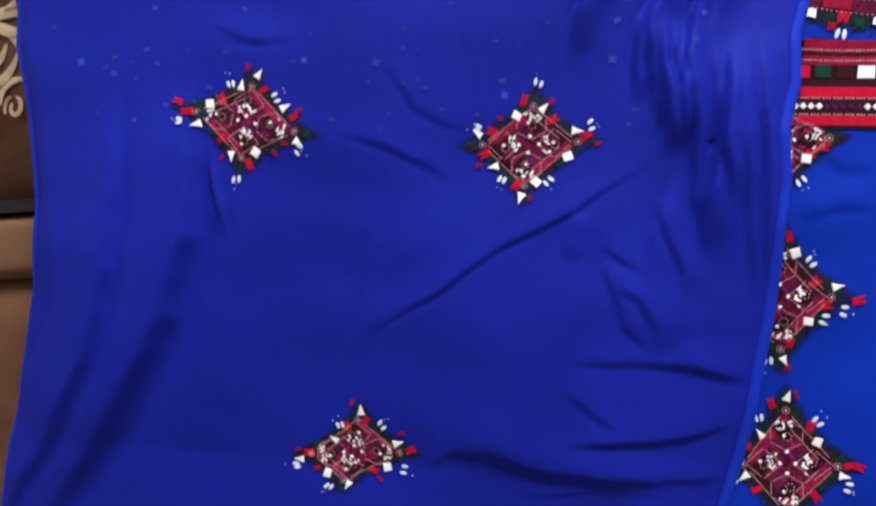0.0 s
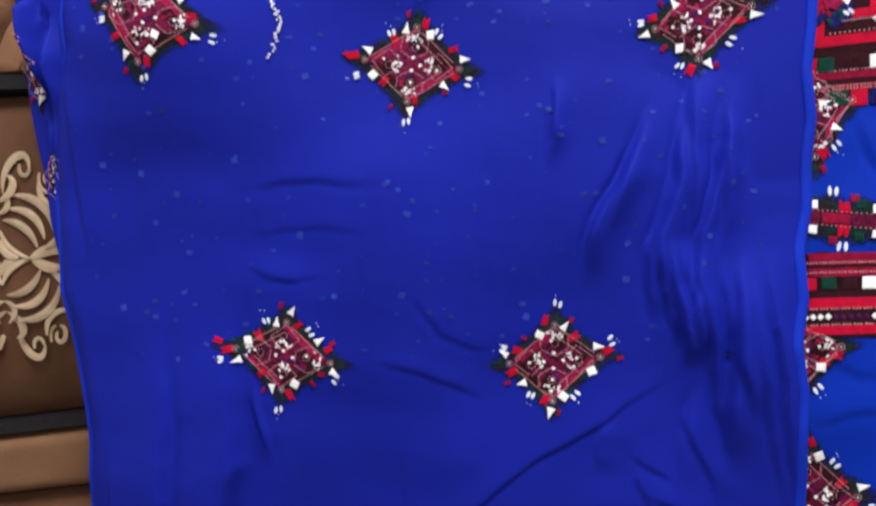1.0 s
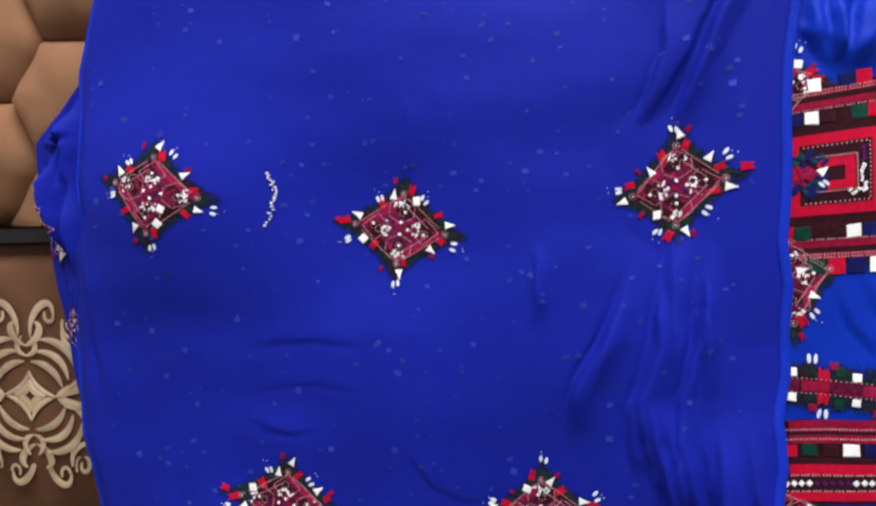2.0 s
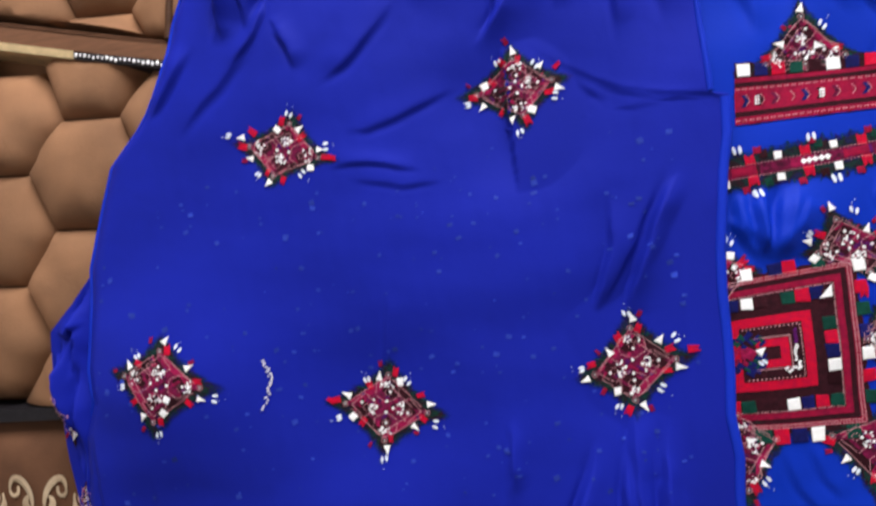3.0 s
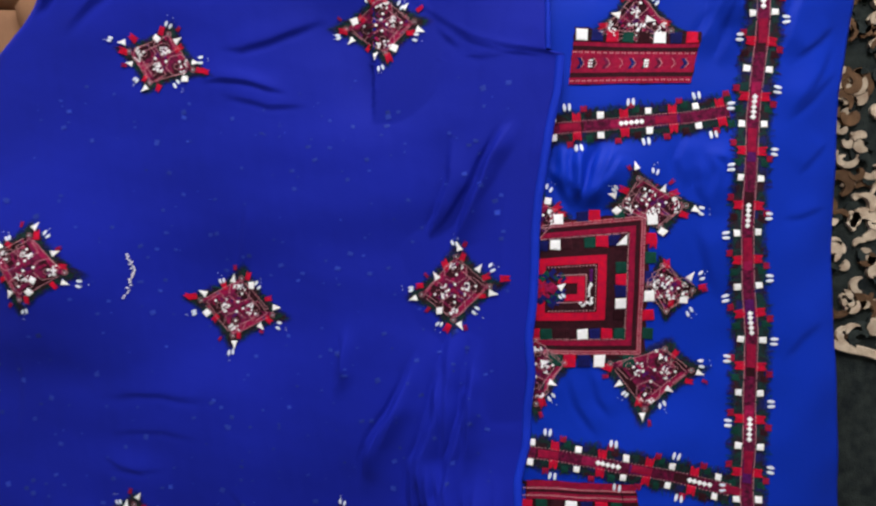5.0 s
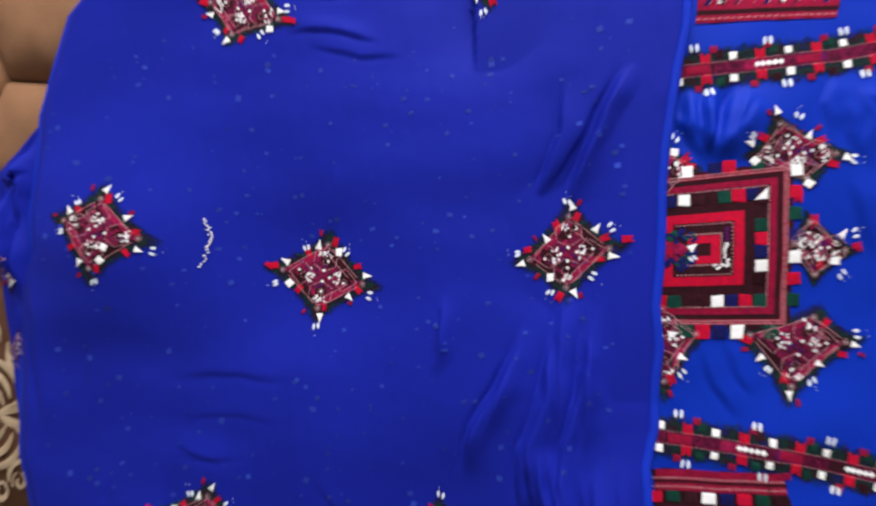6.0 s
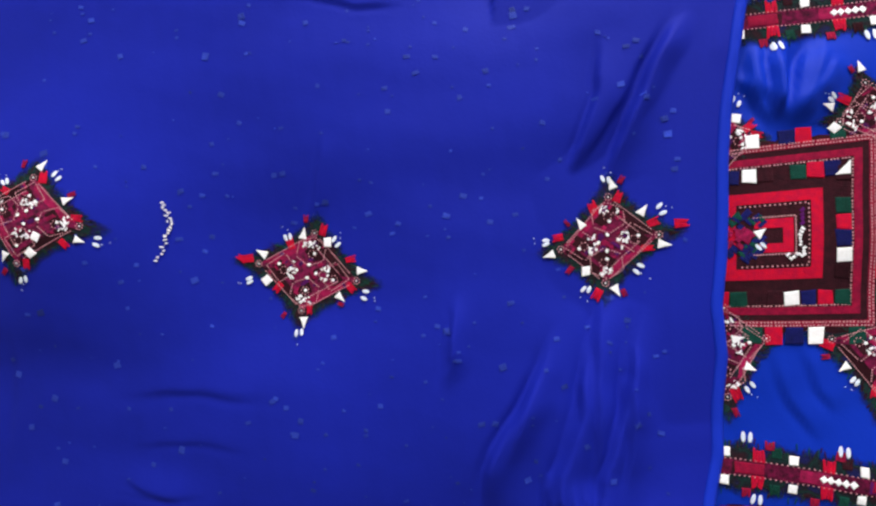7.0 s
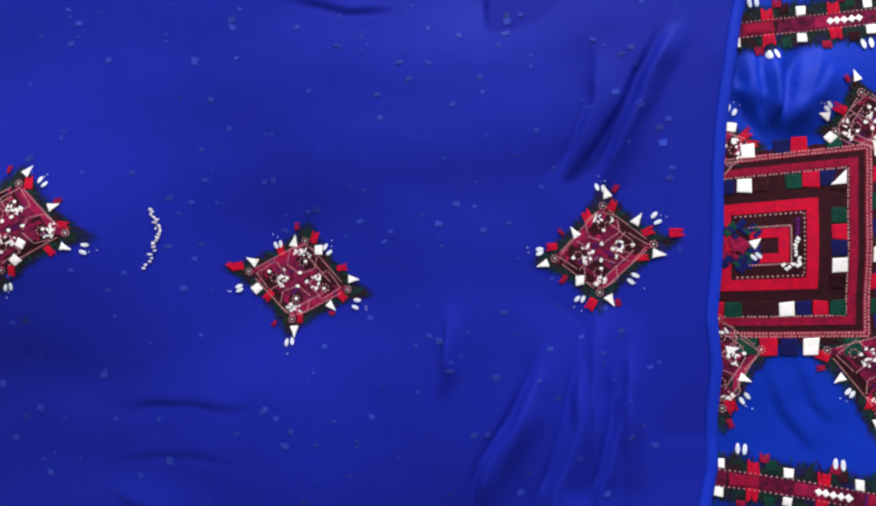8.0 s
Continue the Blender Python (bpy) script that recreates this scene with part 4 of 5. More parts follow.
sc.fold([(0.099, -0.020), (0.100, -0.046), (0.095, -0.075)], 0.0022, 0.004, 1.0)
sc.fold([(0.272, 0.178), (0.263, 0.102), (0.258, 0.035)], 0.0025, 0.008, 1.0)
sc.fold([(-0.149, -0.084), (-0.072, -0.080), (-0.000, -0.085)], 0.0015, 0.012, 1.0)
sc.fold([(-0.085, 0.450), (-0.096, 0.410), (-0.105, 0.355), (-0.113, 0.320)], 0.0232, 0.007, 0.7)
sc.fold([(-0.122, 0.400), (-0.106, 0.392), (-0.100, 0.375), (-0.103, 0.334)], 0.0093, 0.007, 1.0)
sc.fold([(-0.020, 0.430), (-0.047, 0.390), (-0.073, 0.354), (-0.087, 0.331)], 0.0170, 0.009, 1.4)
sc.fold([(-0.093, 0.410), (-0.071, 0.410), (-0.033, 0.412)], 0.0062, 0.009, 1.0)
sc.fold([(-0.060, 0.326), (-0.050, 0.308), (-0.042, 0.285)], 0.0062, 0.005, 1.0)
sc.fold([(0.053, 0.334), (0.025, 0.309), (-0.004, 0.285), (-0.031, 0.270)], 0.0050, 0.009, 0.6)
sc.fold([(0.090, 0.254), (0.055, 0.241), (0.014, 0.229), (-0.011, 0.230)], 0.0047, 0.008, 0.6)
sc.fold([(-0.137, 0.325), (-0.157, 0.297), (-0.189, 0.266)], 0.0078, 0.01, 1.0)
sc.fold([(-0.077, 0.324), (-0.114, 0.285), (-0.163, 0.247)], 0.0062, 0.012, 1.0)
sc.fold([(0.144, 0.388), (0.133, 0.351), (0.129, 0.309), (0.118, 0.282)], 0.0078, 0.006, 0.6)
sc.fold([(0.167, 0.388), (0.155, 0.337), (0.131, 0.304), (0.108, 0.279)], 0.0078, 0.009, 1.0)
sc.fold([(0.189, 0.383), (0.178, 0.337), (0.176, 0.299)], 0.0062, 0.008, 1.0)
sc.fold([(0.212, 0.382), (0.216, 0.348), (0.220, 0.305), (0.222, 0.263)], 0.0078, 0.007, 0.7)
sc.fold([(0.255, 0.372), (0.255, 0.321), (0.256, 0.270)], 0.0062, 0.01, 1.0)
sc.fold([(-0.030, 0.201), (0.010, 0.200), (0.057, 0.189)], 0.0047, 0.005, 0.6)
sc.fold([(-0.012, 0.189), (0.036, 0.178), (0.075, 0.179)], 0.0031, 0.006, 1.0)
sc.fold([(0.039, 0.412), (0.013, 0.372), (-0.011, 0.346)], 0.0062, 0.012, 1.0)
sc.fold([(0.102, 0.402), (0.086, 0.356), (0.057, 0.323)], 0.0062, 0.012, 1.0)
sc.fold([(0.194, 0.241), (0.218, 0.226), (0.246, 0.215), (0.279, 0.208)], 0.0030, 0.003, 1.0)
sc.fold([(0.169, 0.254), (0.189, 0.237), (0.208, 0.220)], 0.0031, 0.006, 1.0)
sc.fold([(-0.089, 0.483), (-0.091, 0.437), (-0.097, 0.392)], -0.0050, 0.004, 1.0)
sc.fold([(-0.124, 0.422), (-0.125, 0.391), (-0.124, 0.366)], -0.0040, 0.004, 1.0)
sc.fold([(-0.086, 0.407), (-0.060, 0.398), (-0.027, 0.399)], 0.0040, 0.004, 0.6)
sc.fold([(-0.078, 0.435), (-0.053, 0.417), (-0.016, 0.424)], 0.0040, 0.004, 0.6)
sc.fold([(-0.073, 0.459), (-0.048, 0.443), (-0.019, 0.445)], 0.0040, 0.004, 0.6)
sc.fold([(-0.114, 0.441), (-0.105, 0.429), (-0.094, 0.426)], 0.0030, 0.004, 1.0)
sc.fold([(-0.109, 0.359), (-0.107, 0.338), (-0.104, 0.322)], 0.0035, 0.004, 1.0)
sc.fold([(-0.086, 0.368), (-0.082, 0.347), (-0.085, 0.328)], 0.0040, 0.004, 1.0)
sc.fold([(-0.062, 0.357), (-0.067, 0.340), (-0.077, 0.323), (-0.104, 0.298)], 0.0060, 0.005, 0.6)
sc.fold([(-0.062, 0.335), (-0.056, 0.324), (-0.050, 0.315)], 0.0025, 0.004, 1.0)
sc.fold([(-0.015, 0.434), (-0.028, 0.406), (-0.044, 0.364), (-0.051, 0.350)], 0.0040, 0.006, 1.4)
sc.fold([(0.029, 0.315), (0.008, 0.294), (-0.019, 0.273)], 0.0025, 0.008, 1.0)
sc.fold([(0.16, -0.128), (0.16, -0.158), (0.159, -0.194)], 0.005, 0.006, 1.2)
sc.fold([(0.178, -0.161), (0.181, -0.194), (0.178, -0.227)], 0.0065, 0.006, 1.0)
sc.fold([(0.218, -0.144), (0.216, -0.177), (0.211, -0.215), (0.208, -0.254), (0.208, -0.296)], 0.006, 0.008, 1.1)
sc.fold([(0.176, -0.251), (0.185, -0.274), (0.196, -0.302), (0.196, -0.319)], 0.0034, 0.006, 1.0)
sc.fold([(0.14, -0.282), (0.157, -0.293), (0.174, -0.303)], 0.003, 0.006, 1.0)
sc.fold([(0.149, -0.307), (0.169, -0.318), (0.182, -0.337), (0.186, -0.357)], 0.0034, 0.007, 1.0)
sc.fold([(0.127, -0.257), (0.121, -0.277), (0.118, -0.297)], 0.003, 0.006, 1.0)
sc.fold([(0.186, -0.36), (0.213, -0.363), (0.241, -0.367)], 0.0045, 0.008, 1.0)
sc.fold([(0.157, -0.069), (0.136, -0.103), (0.121, -0.135), (0.116, -0.162)], 0.0038, 0.006, 1.0)
sc.fold([(0.192, -0.043), (0.176, -0.097), (0.164, -0.137), (0.157, -0.184)], 0.0052, 0.007, 1.0)
sc.fold([(0.21, -0.044), (0.207, -0.078), (0.204, -0.112)], 0.0045, 0.005, 1.0)
sc.fold([(0.22, -0.139), (0.216, -0.174), (0.208, -0.226), (0.205, -0.297)], 0.006, 0.008, 1.0)
sc.fold([(0.097, -0.033), (0.094, -0.06), (0.092, -0.086)], 0.0026, 0.004, 1.0)
sc.fold([(0.251, 0.17), (0.236, 0.136), (0.215, 0.094), (0.199, 0.052)], 0.0085, 0.006, 0.8)
sc.fold([(0.201, 0.152), (0.195, 0.109), (0.183, 0.074), (0.174, 0.043)], 0.0065, 0.006, 1.0)
sc.fold([(0.21, 0.024), (0.197, -0.018), (0.187, -0.081)], 0.0055, 0.009, 1.0)
sc.fold([(0.259, 0.17), (0.233, 0.129), (0.208, 0.075), (0.195, 0.019)], 0.006, 0.007, 0.9)
sc.fold([(0.237, 0.156), (0.208, 0.103), (0.178, 0.057)], 0.0045, 0.006, 1.0)
sc.fold([(0.198, -0.017), (0.191, -0.082), (0.188, -0.157)], 0.0055, 0.006, 1.0)
sc.fold([(0.221, -0.019), (0.212, -0.083), (0.205, -0.158)], 0.006, 0.006, 1.0)
sc.fold([(0.255, 0.035), (0.253, -0.021), (0.243, -0.1)], 0.0045, 0.006, 1.0)
sc.fold([(0.171, -0.036), (0.145, -0.089), (0.131, -0.138)], 0.0045, 0.007, 1.0)
sc.fold([(0.104, -0.016), (0.099, -0.049), (0.095, -0.078)], 0.0032, 0.004, 1.0)
# no crease sinks deeper than the layers beneath it
sc.z = np.where(sc.x > 0.13, np.maximum(sc.z, -0.006 - 0.05 * np.clip(-0.29 - sc.y, 0, 0.2)), sc.z)
# the doubled upper end: a step down along its hem
flap = [(0.283, 0.210), (0.247, 0.217), (0.218, 0.227), (0.198, 0.239), (0.170, 0.259), (0.146, 0.280)]
d, side, along, _ = seg_distance(sc.x, sc.y, flap)
sc.z += 0.0016 * np.where((side < 0) & (sc.y > 0.19), np.clip(d / 0.002, 0, 1) * np.clip(1 - (d - 0.01) / 0.09, 0, 1), 0) * np.clip((sc.x - 0.15) / 0.05, 0, 1)
# side edges turn down on to what lies below
lx = np.array([scarf_left(y) for y in sc.y[:, 0]])[:, None]
rx = np.array([scarf_right(y) for y in sc.y[:, 0]])[:, None]
sc.z -= 0.014 * np.clip(1 - (sc.x - lx) / 0.022, 0, 1.2) ** 2
near = np.clip((sc.x - rx + 0.07) / 0.04, 0, 1)
sc.z = sc.z * (1 - near) + np.maximum(sc.z, 0.0035) * near
sc.z -= 0.002 * np.clip(1 - (rx - sc.x) / 0.006, 0, 1.5) ** 2
skirt("hanging_side", scarf_left, sc, 0.02, -0.05, -0.61, 0.61, SCARF, scarf, "side of the scarf turned down on the seat")
cover = drape("cloth", sc, scarf_left, scarf_right, np.arange(-0.62, 0.62, 0.0017), 310, SCARF, scarf, "royal blue crepe cloth")


def hem(side_edge, inward, y0, y1, half=0.0024, name="hem"):
    """A narrow rolled hem along a side."""
    ys = np.arange(y0, y1, 0.004)
    vs, fs, n = [], [], 8
    for y in ys:
        x = side_edge(y) - inward
        z = float(sc.at(x, y))
        for k in range(n):
            a = 2 * math.pi * k / n
            vs.append((x + half * math.cos(a), y, z + 0.0004 + 0.0020 * math.sin(a)))
    for j in range(len(ys) - 1):
        for k in range(n):
            k2 = (k + 1) % n
            fs.append((j * n + k, j * n + k2, j * n + n + k2, j * n + n + k))
    return mesh_object(name, vs, fs, HEM, scarf, "rolled hem", True)


hem(scarf_right, 0.0030, -0.60, 0.209, 0.0038)
hem(scarf_right, 0.0015, 0.214, 0.60)
hem(scarf_left, -0.001, -0.60, 0.60)

# faint flecks strewn over the scarf for tiny stitches that show through it
rng = random.Random(8)
flecks = []
while len(flecks) < 360:
    x, y = rng.uniform(-0.25, 0.25), rng.uniform(-0.22, 0.20)
    if scarf_left(y) + 0.02 < x < scarf_right(y) - 0.02:
        w = rng.choice([0.0014, 0.0020, 0.0026, 0.0036, 0.0046])
        flecks.append(quad(x, y, w, w * rng.uniform(0.5, 1.0), rng.uniform(-0.4, 0.4), rng))
stitched("woven_fleck_scatter", flecks, sc, 0.00035, 0.00005, FLECK, scarf, "faint pale blue flecks of stitches showing through", kind="stuff")
# a small crescent of silver thread
arc = [(-0.098, 0.046), (-0.094, 0.039), (-0.093, 0.031), (-0.095, 0.023), (-0.098, 0.013), (-0.103, 0.004)]
beads = []
for (ax, ay), (bx, by) in zip(arc, arc[1:]):
    for k in range(4):
        beads += [oval(ax + (bx - ax) * k / 4 + rng.uniform(-.0022, .0014), ay + (by - ay) * k / 4, rng.uniform(.0006, .0014), 0.0006, rng.uniform(0, 3), 6) for _ in (0, 1)]
stitched("silver_crescent", beads, sc, 0.0010, 0.0006, SILVER, scarf, "short crescent of silver beads", kind="stuff")

# ---------------------------------------------------------------- motifs
BLUE_ON = "diamond of red, maroon and white embroidery on dark ground"
motif(scarf, sc, [(-0.1386, -0.2043), (-0.0987, -0.1861), (-0.0672, -0.2165), (-0.1052, -0.2355)], [("T", 8, 32), ("T", -4, 24), ("O", -12, 26), ("S", -27, 12), ("O", -47, -1), ("T", -35, -2), ("O", 21, 17), ("T", 27, 10), ("T", 37, -13), ("O", 38, -18), ("S", 8, -21), ("T", -10, -23), ("O", -6, -40), ("r", 0, 37), ("R", 12, 22), ("R", -18, 15), ("R", -49, 13), ("R", -42, 6), ("R", 34, 4), ("r", 37, 8), ("R", -17, -12), ("r", -17, -25), ("R", 3, -29), ("r", 28, -14), ("r", 21, -21)], 96, BLUE_ON)
motif(scarf, sc, [(0.0620, -0.2206), (0.0949, -0.1937), (0.1255, -0.2168), (0.0914, -0.2471)], [("O", 4, 41), ("R", -5, 29), ("T", 8, 24), ("r", 13, 29), ("R", 14, 17), ("S", -9, 19), ("R", -25, 8), ("r", -20, 17), ("T", -34, 6), ("O", -35, 10), ("R", -29, -7), ("r", -33, -15), ("T", -22, -15), ("O", -17, -24), ("R", -7, -27), ("T", -4, -35), ("r", 2, -36), ("S", 6, -25), ("O", 14, -24), ("S", 26, -7), ("R", 37, 7), ("r", 45, 2), ("T", 30, 10), ("O", 40, 14)], 97, BLUE_ON)
motif(scarf, sc, [(-0.0502, -0.4453), (-0.0170, -0.4172), (0.0137, -0.4399), (-0.0259, -0.4633)], [("T", 5, 30), ("r", -2, 36), ("R", 8, 23), ("R", -5, 18), ("O", -10, 19), ("T", -13, 8), ("O", 20, 21), ("T", 31, 8), ("r", 34, 16), ("R", 41, 4), ("O", 37, -11), ("S", 25, -10), ("R", 15, -13), ("r", 20, -19), ("T", -3, -24), ("O", -17, -27), ("S", -18, -17), ("r", -26, -14), ("T", -38, -8), ("r", -40, -1), ("R", -32, -3), ("O", -41, -13)], 98, BLUE_ON)
motif(scarf, sc, [(-0.0335, 0.0030), (0.0056, 0.0232), (0.0351, -0.0097), (-0.0039, -0.0293)], [("R", -46, 10), ("R", -42, 10), ("T", -31, 13), ("O", -41, -5), ("S", -29, -5), ("R", -21, -10), ("R", 1, -25), ("r", -17, -29), ("T", -3, -33), ("O", -6, -41), ("T", 22, -17), ("r", 23, -22), ("R", 30, -11), ("T", 37, 0), ("O", 40, -16), ("R", 30, 8), ("S", 14, 20), ("O", 20, 20), ("R", 11, 28), ("r", -1, 36), ("T", -3, 25), ("R", -12, 19), ("O", -14, 24)], 99, BLUE_ON)
motif(scarf, sc, [(0.1706, 0.0087), (0.2013, 0.0420), (0.2303, 0.0165), (0.1984, -0.0135)], [("T", 4, 36), ("O", -0, 40), ("r", 9, 39), ("R", 7, 28), ("R", -8, 21), ("T", -16, 11), ("R", -31, 3), ("r", -25, 12), ("O", -39, -0), ("T", -36, -8), ("r", -24, -18), ("S", -14, -19), ("O", -14, -31), ("R", -7, -34), ("T", 4, -31), ("r", 9, -33), ("O", 18, -18), ("R", 23, -5), ("T", 32, -3), ("R", 43, 10), ("R", 27, 11), ("O", 32, 19), ("T", 21, 18)], 101, BLUE_ON)
motif(scarf, sc, [(-0.2160, 0.0468), (-0.1831, 0.0641), (-0.1503, 0.0303), (-0.1934, 0.0061)], [("T", 7, 35), ("r", -6, 37), ("R", 9, 27), ("O", 18, 28), ("T", 26, 11), ("r", 29, 15), ("R", 33, -1), ("T", 34, -16), ("O", 46, -17), ("R", 25, -18), ("S", 3, -24), ("S", 7, -13), ("R", -1, -31), ("O", -5, -42), ("r", -18, -36), ("T", -16, -25), ("R", -22, -12), ("O", -33, 1), ("T", -25, 18), ("R", -17, 19), ("O", -18, 25), ("r", -40, 15)], 100, BLUE_ON)
motif(scarf, sc, [(-0.0919, 0.2290), (-0.0539, 0.2425), (-0.0318, 0.2102), (-0.0729, 0.2003)], [("O", -47, 20), ("T", -35, 17), ("R", -25, 20), ("R", -35, 9), ("T", -29, -2), ("r", -35, -3), ("O", -24, -17), ("T", -15, -25), ("R", -15, -16), ("R", -2, -25), ("O", 15, -22), ("S", 23, -18), ("R", 42, -12), ("R", 37, -11), ("T", 32, -4), ("O", 38, -2), ("R", 17, 9), ("T", 16, 16), ("r", 18, 26), ("O", 9, 30), ("R", 2, 25), ("S", -3, 19)], 102, BLUE_ON)
motif(scarf, sc, [(0.1055, 0.2441), (0.1377, 0.2676), (0.1667, 0.2454), (0.1410, 0.2202)], [("r", -4, 38), ("T", 1, 29), ("R", 4, 22), ("R", -9, 22), ("O", -12, 23), ("T", 21, 14), ("O", 17, 16), ("R", 34, 12), ("R", 26, -8), ("T", 33, -6), ("O", 30, -12), ("S", 11, -20), ("R", 6, -28), ("T", -6, -25), ("O", -1, -37), ("R", -13, -17), ("T", -28, -10), ("O", -40, -7), ("R", -35, -2), ("r", -38, 8), ("S", -25, 6), ("R", -18, 8)], 103, BLUE_ON)
motif(scarf, sc, [(0.0336, 0.3982), (0.0601, 0.4161), (0.0839, 0.3932), (0.0585, 0.3734)], [("r", 3, 28), ("T", 13, 13), ("O", 20, 18), ("R", 28, 7), ("T", 29, -6), ("O", 33, -12), ("R", 18, -14), ("S", 16, 3), ("R", 4, -26), ("O", -5, -40), ("T", -15, -6), ("R", -23, -6), ("O", -31, -19), ("T", -33, -13), ("R", -7, 15), ("S", 7, 20), ("T", -8, -17), ("R", -1, -31)], 104, BLUE_ON)
# ---------------------------------------------------------------- shirt embroidery


def border(name, line, half, parent, sheet, seed, beat, label, start=0.0, leaf=0.053):
    """A worked band along a line: dark ground, maroon core between two stitched lines, white squares, red blocks and leaves."""
    rng = random.Random(seed)
    lens = [math.dist(a, b) for a, b in zip(line, line[1:])]
    total = sum(lens)

    def place(s, o):
        for a, b, ln in zip(line, line[1:], lens):
            if s <= ln or b == line[-1]:
                dx, dy = (b[0] - a[0]) / ln, (b[1] - a[1]) / ln
                return (a[0] + dx * s - dy * o, a[1] + dy * s + dx * o), math.atan2(dy, dx)
            s -= ln

    thing = new(name)
    thing.parent = parent
    tagged(thing, label)

    def strip(nm, o0, o1, lift, mat, rag=0.0, lab=""):
        n = int(total / 0.003)
        vs, fs = [], []
        for k in range(n + 1):
            for i, o in enumerate((o0, (o0 + o1) / 2, o1)):
                wave = abs(math.sin(math.pi * total * k / n / beat)) * 0.12 * o if rag else 0.0
                r = rng.uniform(-rag, rag) - wave if i != 1 else 0
                (x, y), _ = place(total * k / n, o + r)
                vs.append((x, y, float(sheet.at(x, y)) + lift))
        for k in range(n):
            for i in (0, 1):
                fs.append((3 * k + i, 3 * k + 3 + i, 3 * k + 4 + i, 3 * k + 1 + i))
        mesh_object(nm, vs, [f[::-1] for f in fs], mat, thing, lab, True)

    n = int(total / 0.003)
    vs, fs, cover = [], [], []
    for k in range(n + 1):
        swell = 1.0 - 0.16 * abs(math.sin(math.pi * total * k / n / beat))
        for o, c in ((-1.14, 0.0), (-0.88, 0.42), (-0.64, 0.9), (0.0, 1.0), (0.64, 0.9), (0.88, 0.42), (1.14, 0.0)):
            (x, y), _ = place(total * k / n, half * o * (swell + rng.uniform(-0.04, 0.04)))
            vs.append((x, y, float(sheet.at(x, y)) + (0.0005 if c else 0.0003)))
            cover.append(c)
    for k in range(n):
        for i in range(6):
            fs.append((7 * k + 1 + i, 7 * k + 8 + i, 7 * k + 7 + i, 7 * k + i))
    ground = mesh_object("dark_ground", vs, fs, GROUND, thing, "frayed dark thread ground", True)
    ground.data.attributes.new("cover", "FLOAT", "POINT").data.foreach_set("value", cover)
    for mat in (BLACK, GREEN, BROWN):
        ends = []
        for k in range(int(total / 0.004)):
            (px, py), t = place(rng.uniform(0, total), rng.choice([-1, 1]) * half * rng.uniform(0.72, 1.0))
            ends.append(quad(px, py, rng.uniform(0.0025, 0.005), 0.0006, t + math.pi / 2 + rng.uniform(-0.4, 0.4), rng, 0.3))
        stitched("loose_thread", ends, sheet, 0.0005, 0.0002, mat, thing, "dark loose thread ends", kind="stuff")
    strip("core", -half * 0.27, half * 0.27, 0.0008, MAROON, 0.0)
    for k in range(1, int(total / beat), 2):
        a, b = place(min((k - 0.35) * beat, total), 0)[0], place(min((k + 0.65) * beat, total), 0)[0]
        px, py = (a[0] + b[0]) / 2, (a[1] + b[1]) / 2
        nm, mat = (("brown_core", BROWN), ("crimson_core", MAGENTA), ("purple_core", PURPLE))[(k // 2) % 3]
        stitched(nm, [quad(px, py, beat * 0.9, half * 0.42, math.atan2(b[1] - a[1], b[0] - a[0]), rng, 0.05)], sheet, 0.00085, 0.0001, mat, thing)
    for o in (-half * 0.29, half * 0.29):
        pts = [place(total * k / 60, o)[0] for k in range(61)]
        stitched("stitched_line", stitch_line(pts), sheet, 0.0009, 0.0002, STITCH, thing, kind="stuff")
    s, k = start, 0
    while s < total - 0.004:
        (x, y), t = place(s, 0)
        if k % 2 == 0:
            for o in (-1, 1):
                (px, py), t = place(s, o * half * 0.50)
                stitched("white_square", [quad(px, py, 0.0052, 0.0054, t, rng, 0.16)], sheet, 0.0011, 0.00035, WHITE, thing)
            if k % 4 == 0:
                kn = []
                for e in (-0.0100, -0.0062, -0.0020, 0.0022, 0.0064):
                    (px, py), t = place(min(max(s + e - 0.012, 0), total), 0)
                    kn += [quad(px, py, 0.0034, 0.0034, t + 0.78, rng, 0.15)]
                stitched("mirror_work", kn, sheet, 0.0011, 0.0003, WHITE, thing, kind="stuff")
                (px, py), t = place(min(s + 0.014, total), 0)
                stitched("crimson_core", [quad(px, py, beat * 0.9, half * 0.4, t, rng, 0.05)], sheet, 0.0009, 0.0002, CRIMSON, thing)
        else:
            for o in (-1, 1):
                (px, py), t = place(s, o * half * 0.45)
                stitched("red_block", satin(px, py, half * 0.42, 0.0070, t + o * math.pi / 2, rng), sheet, 0.0008, 0.0003, RED, thing)
                (px, py), t = place(min(s + 0.006 * o, total), o * half * 0.86)
                stitched("red_block", satin(px, py, 0.0046, 0.0054, t + o * math.pi / 2, rng, 3), sheet, 0.0007, 0.0003, CRIMSON, thing)
                (px, py), t = place(min(s + 0.010, total), o * half * 0.66)
                stitched("green_block", satin(px, py, half * 0.36, 0.0055, t + o * math.pi / 2, rng), sheet, 0.0007, 0.0002, GREEN if rng.random() < 0.7 else BROWN, thing)
        s += beat
        k += 1
    for o in (-1, 1):
        s = start + (0.012 if o > 0 else 0.020)
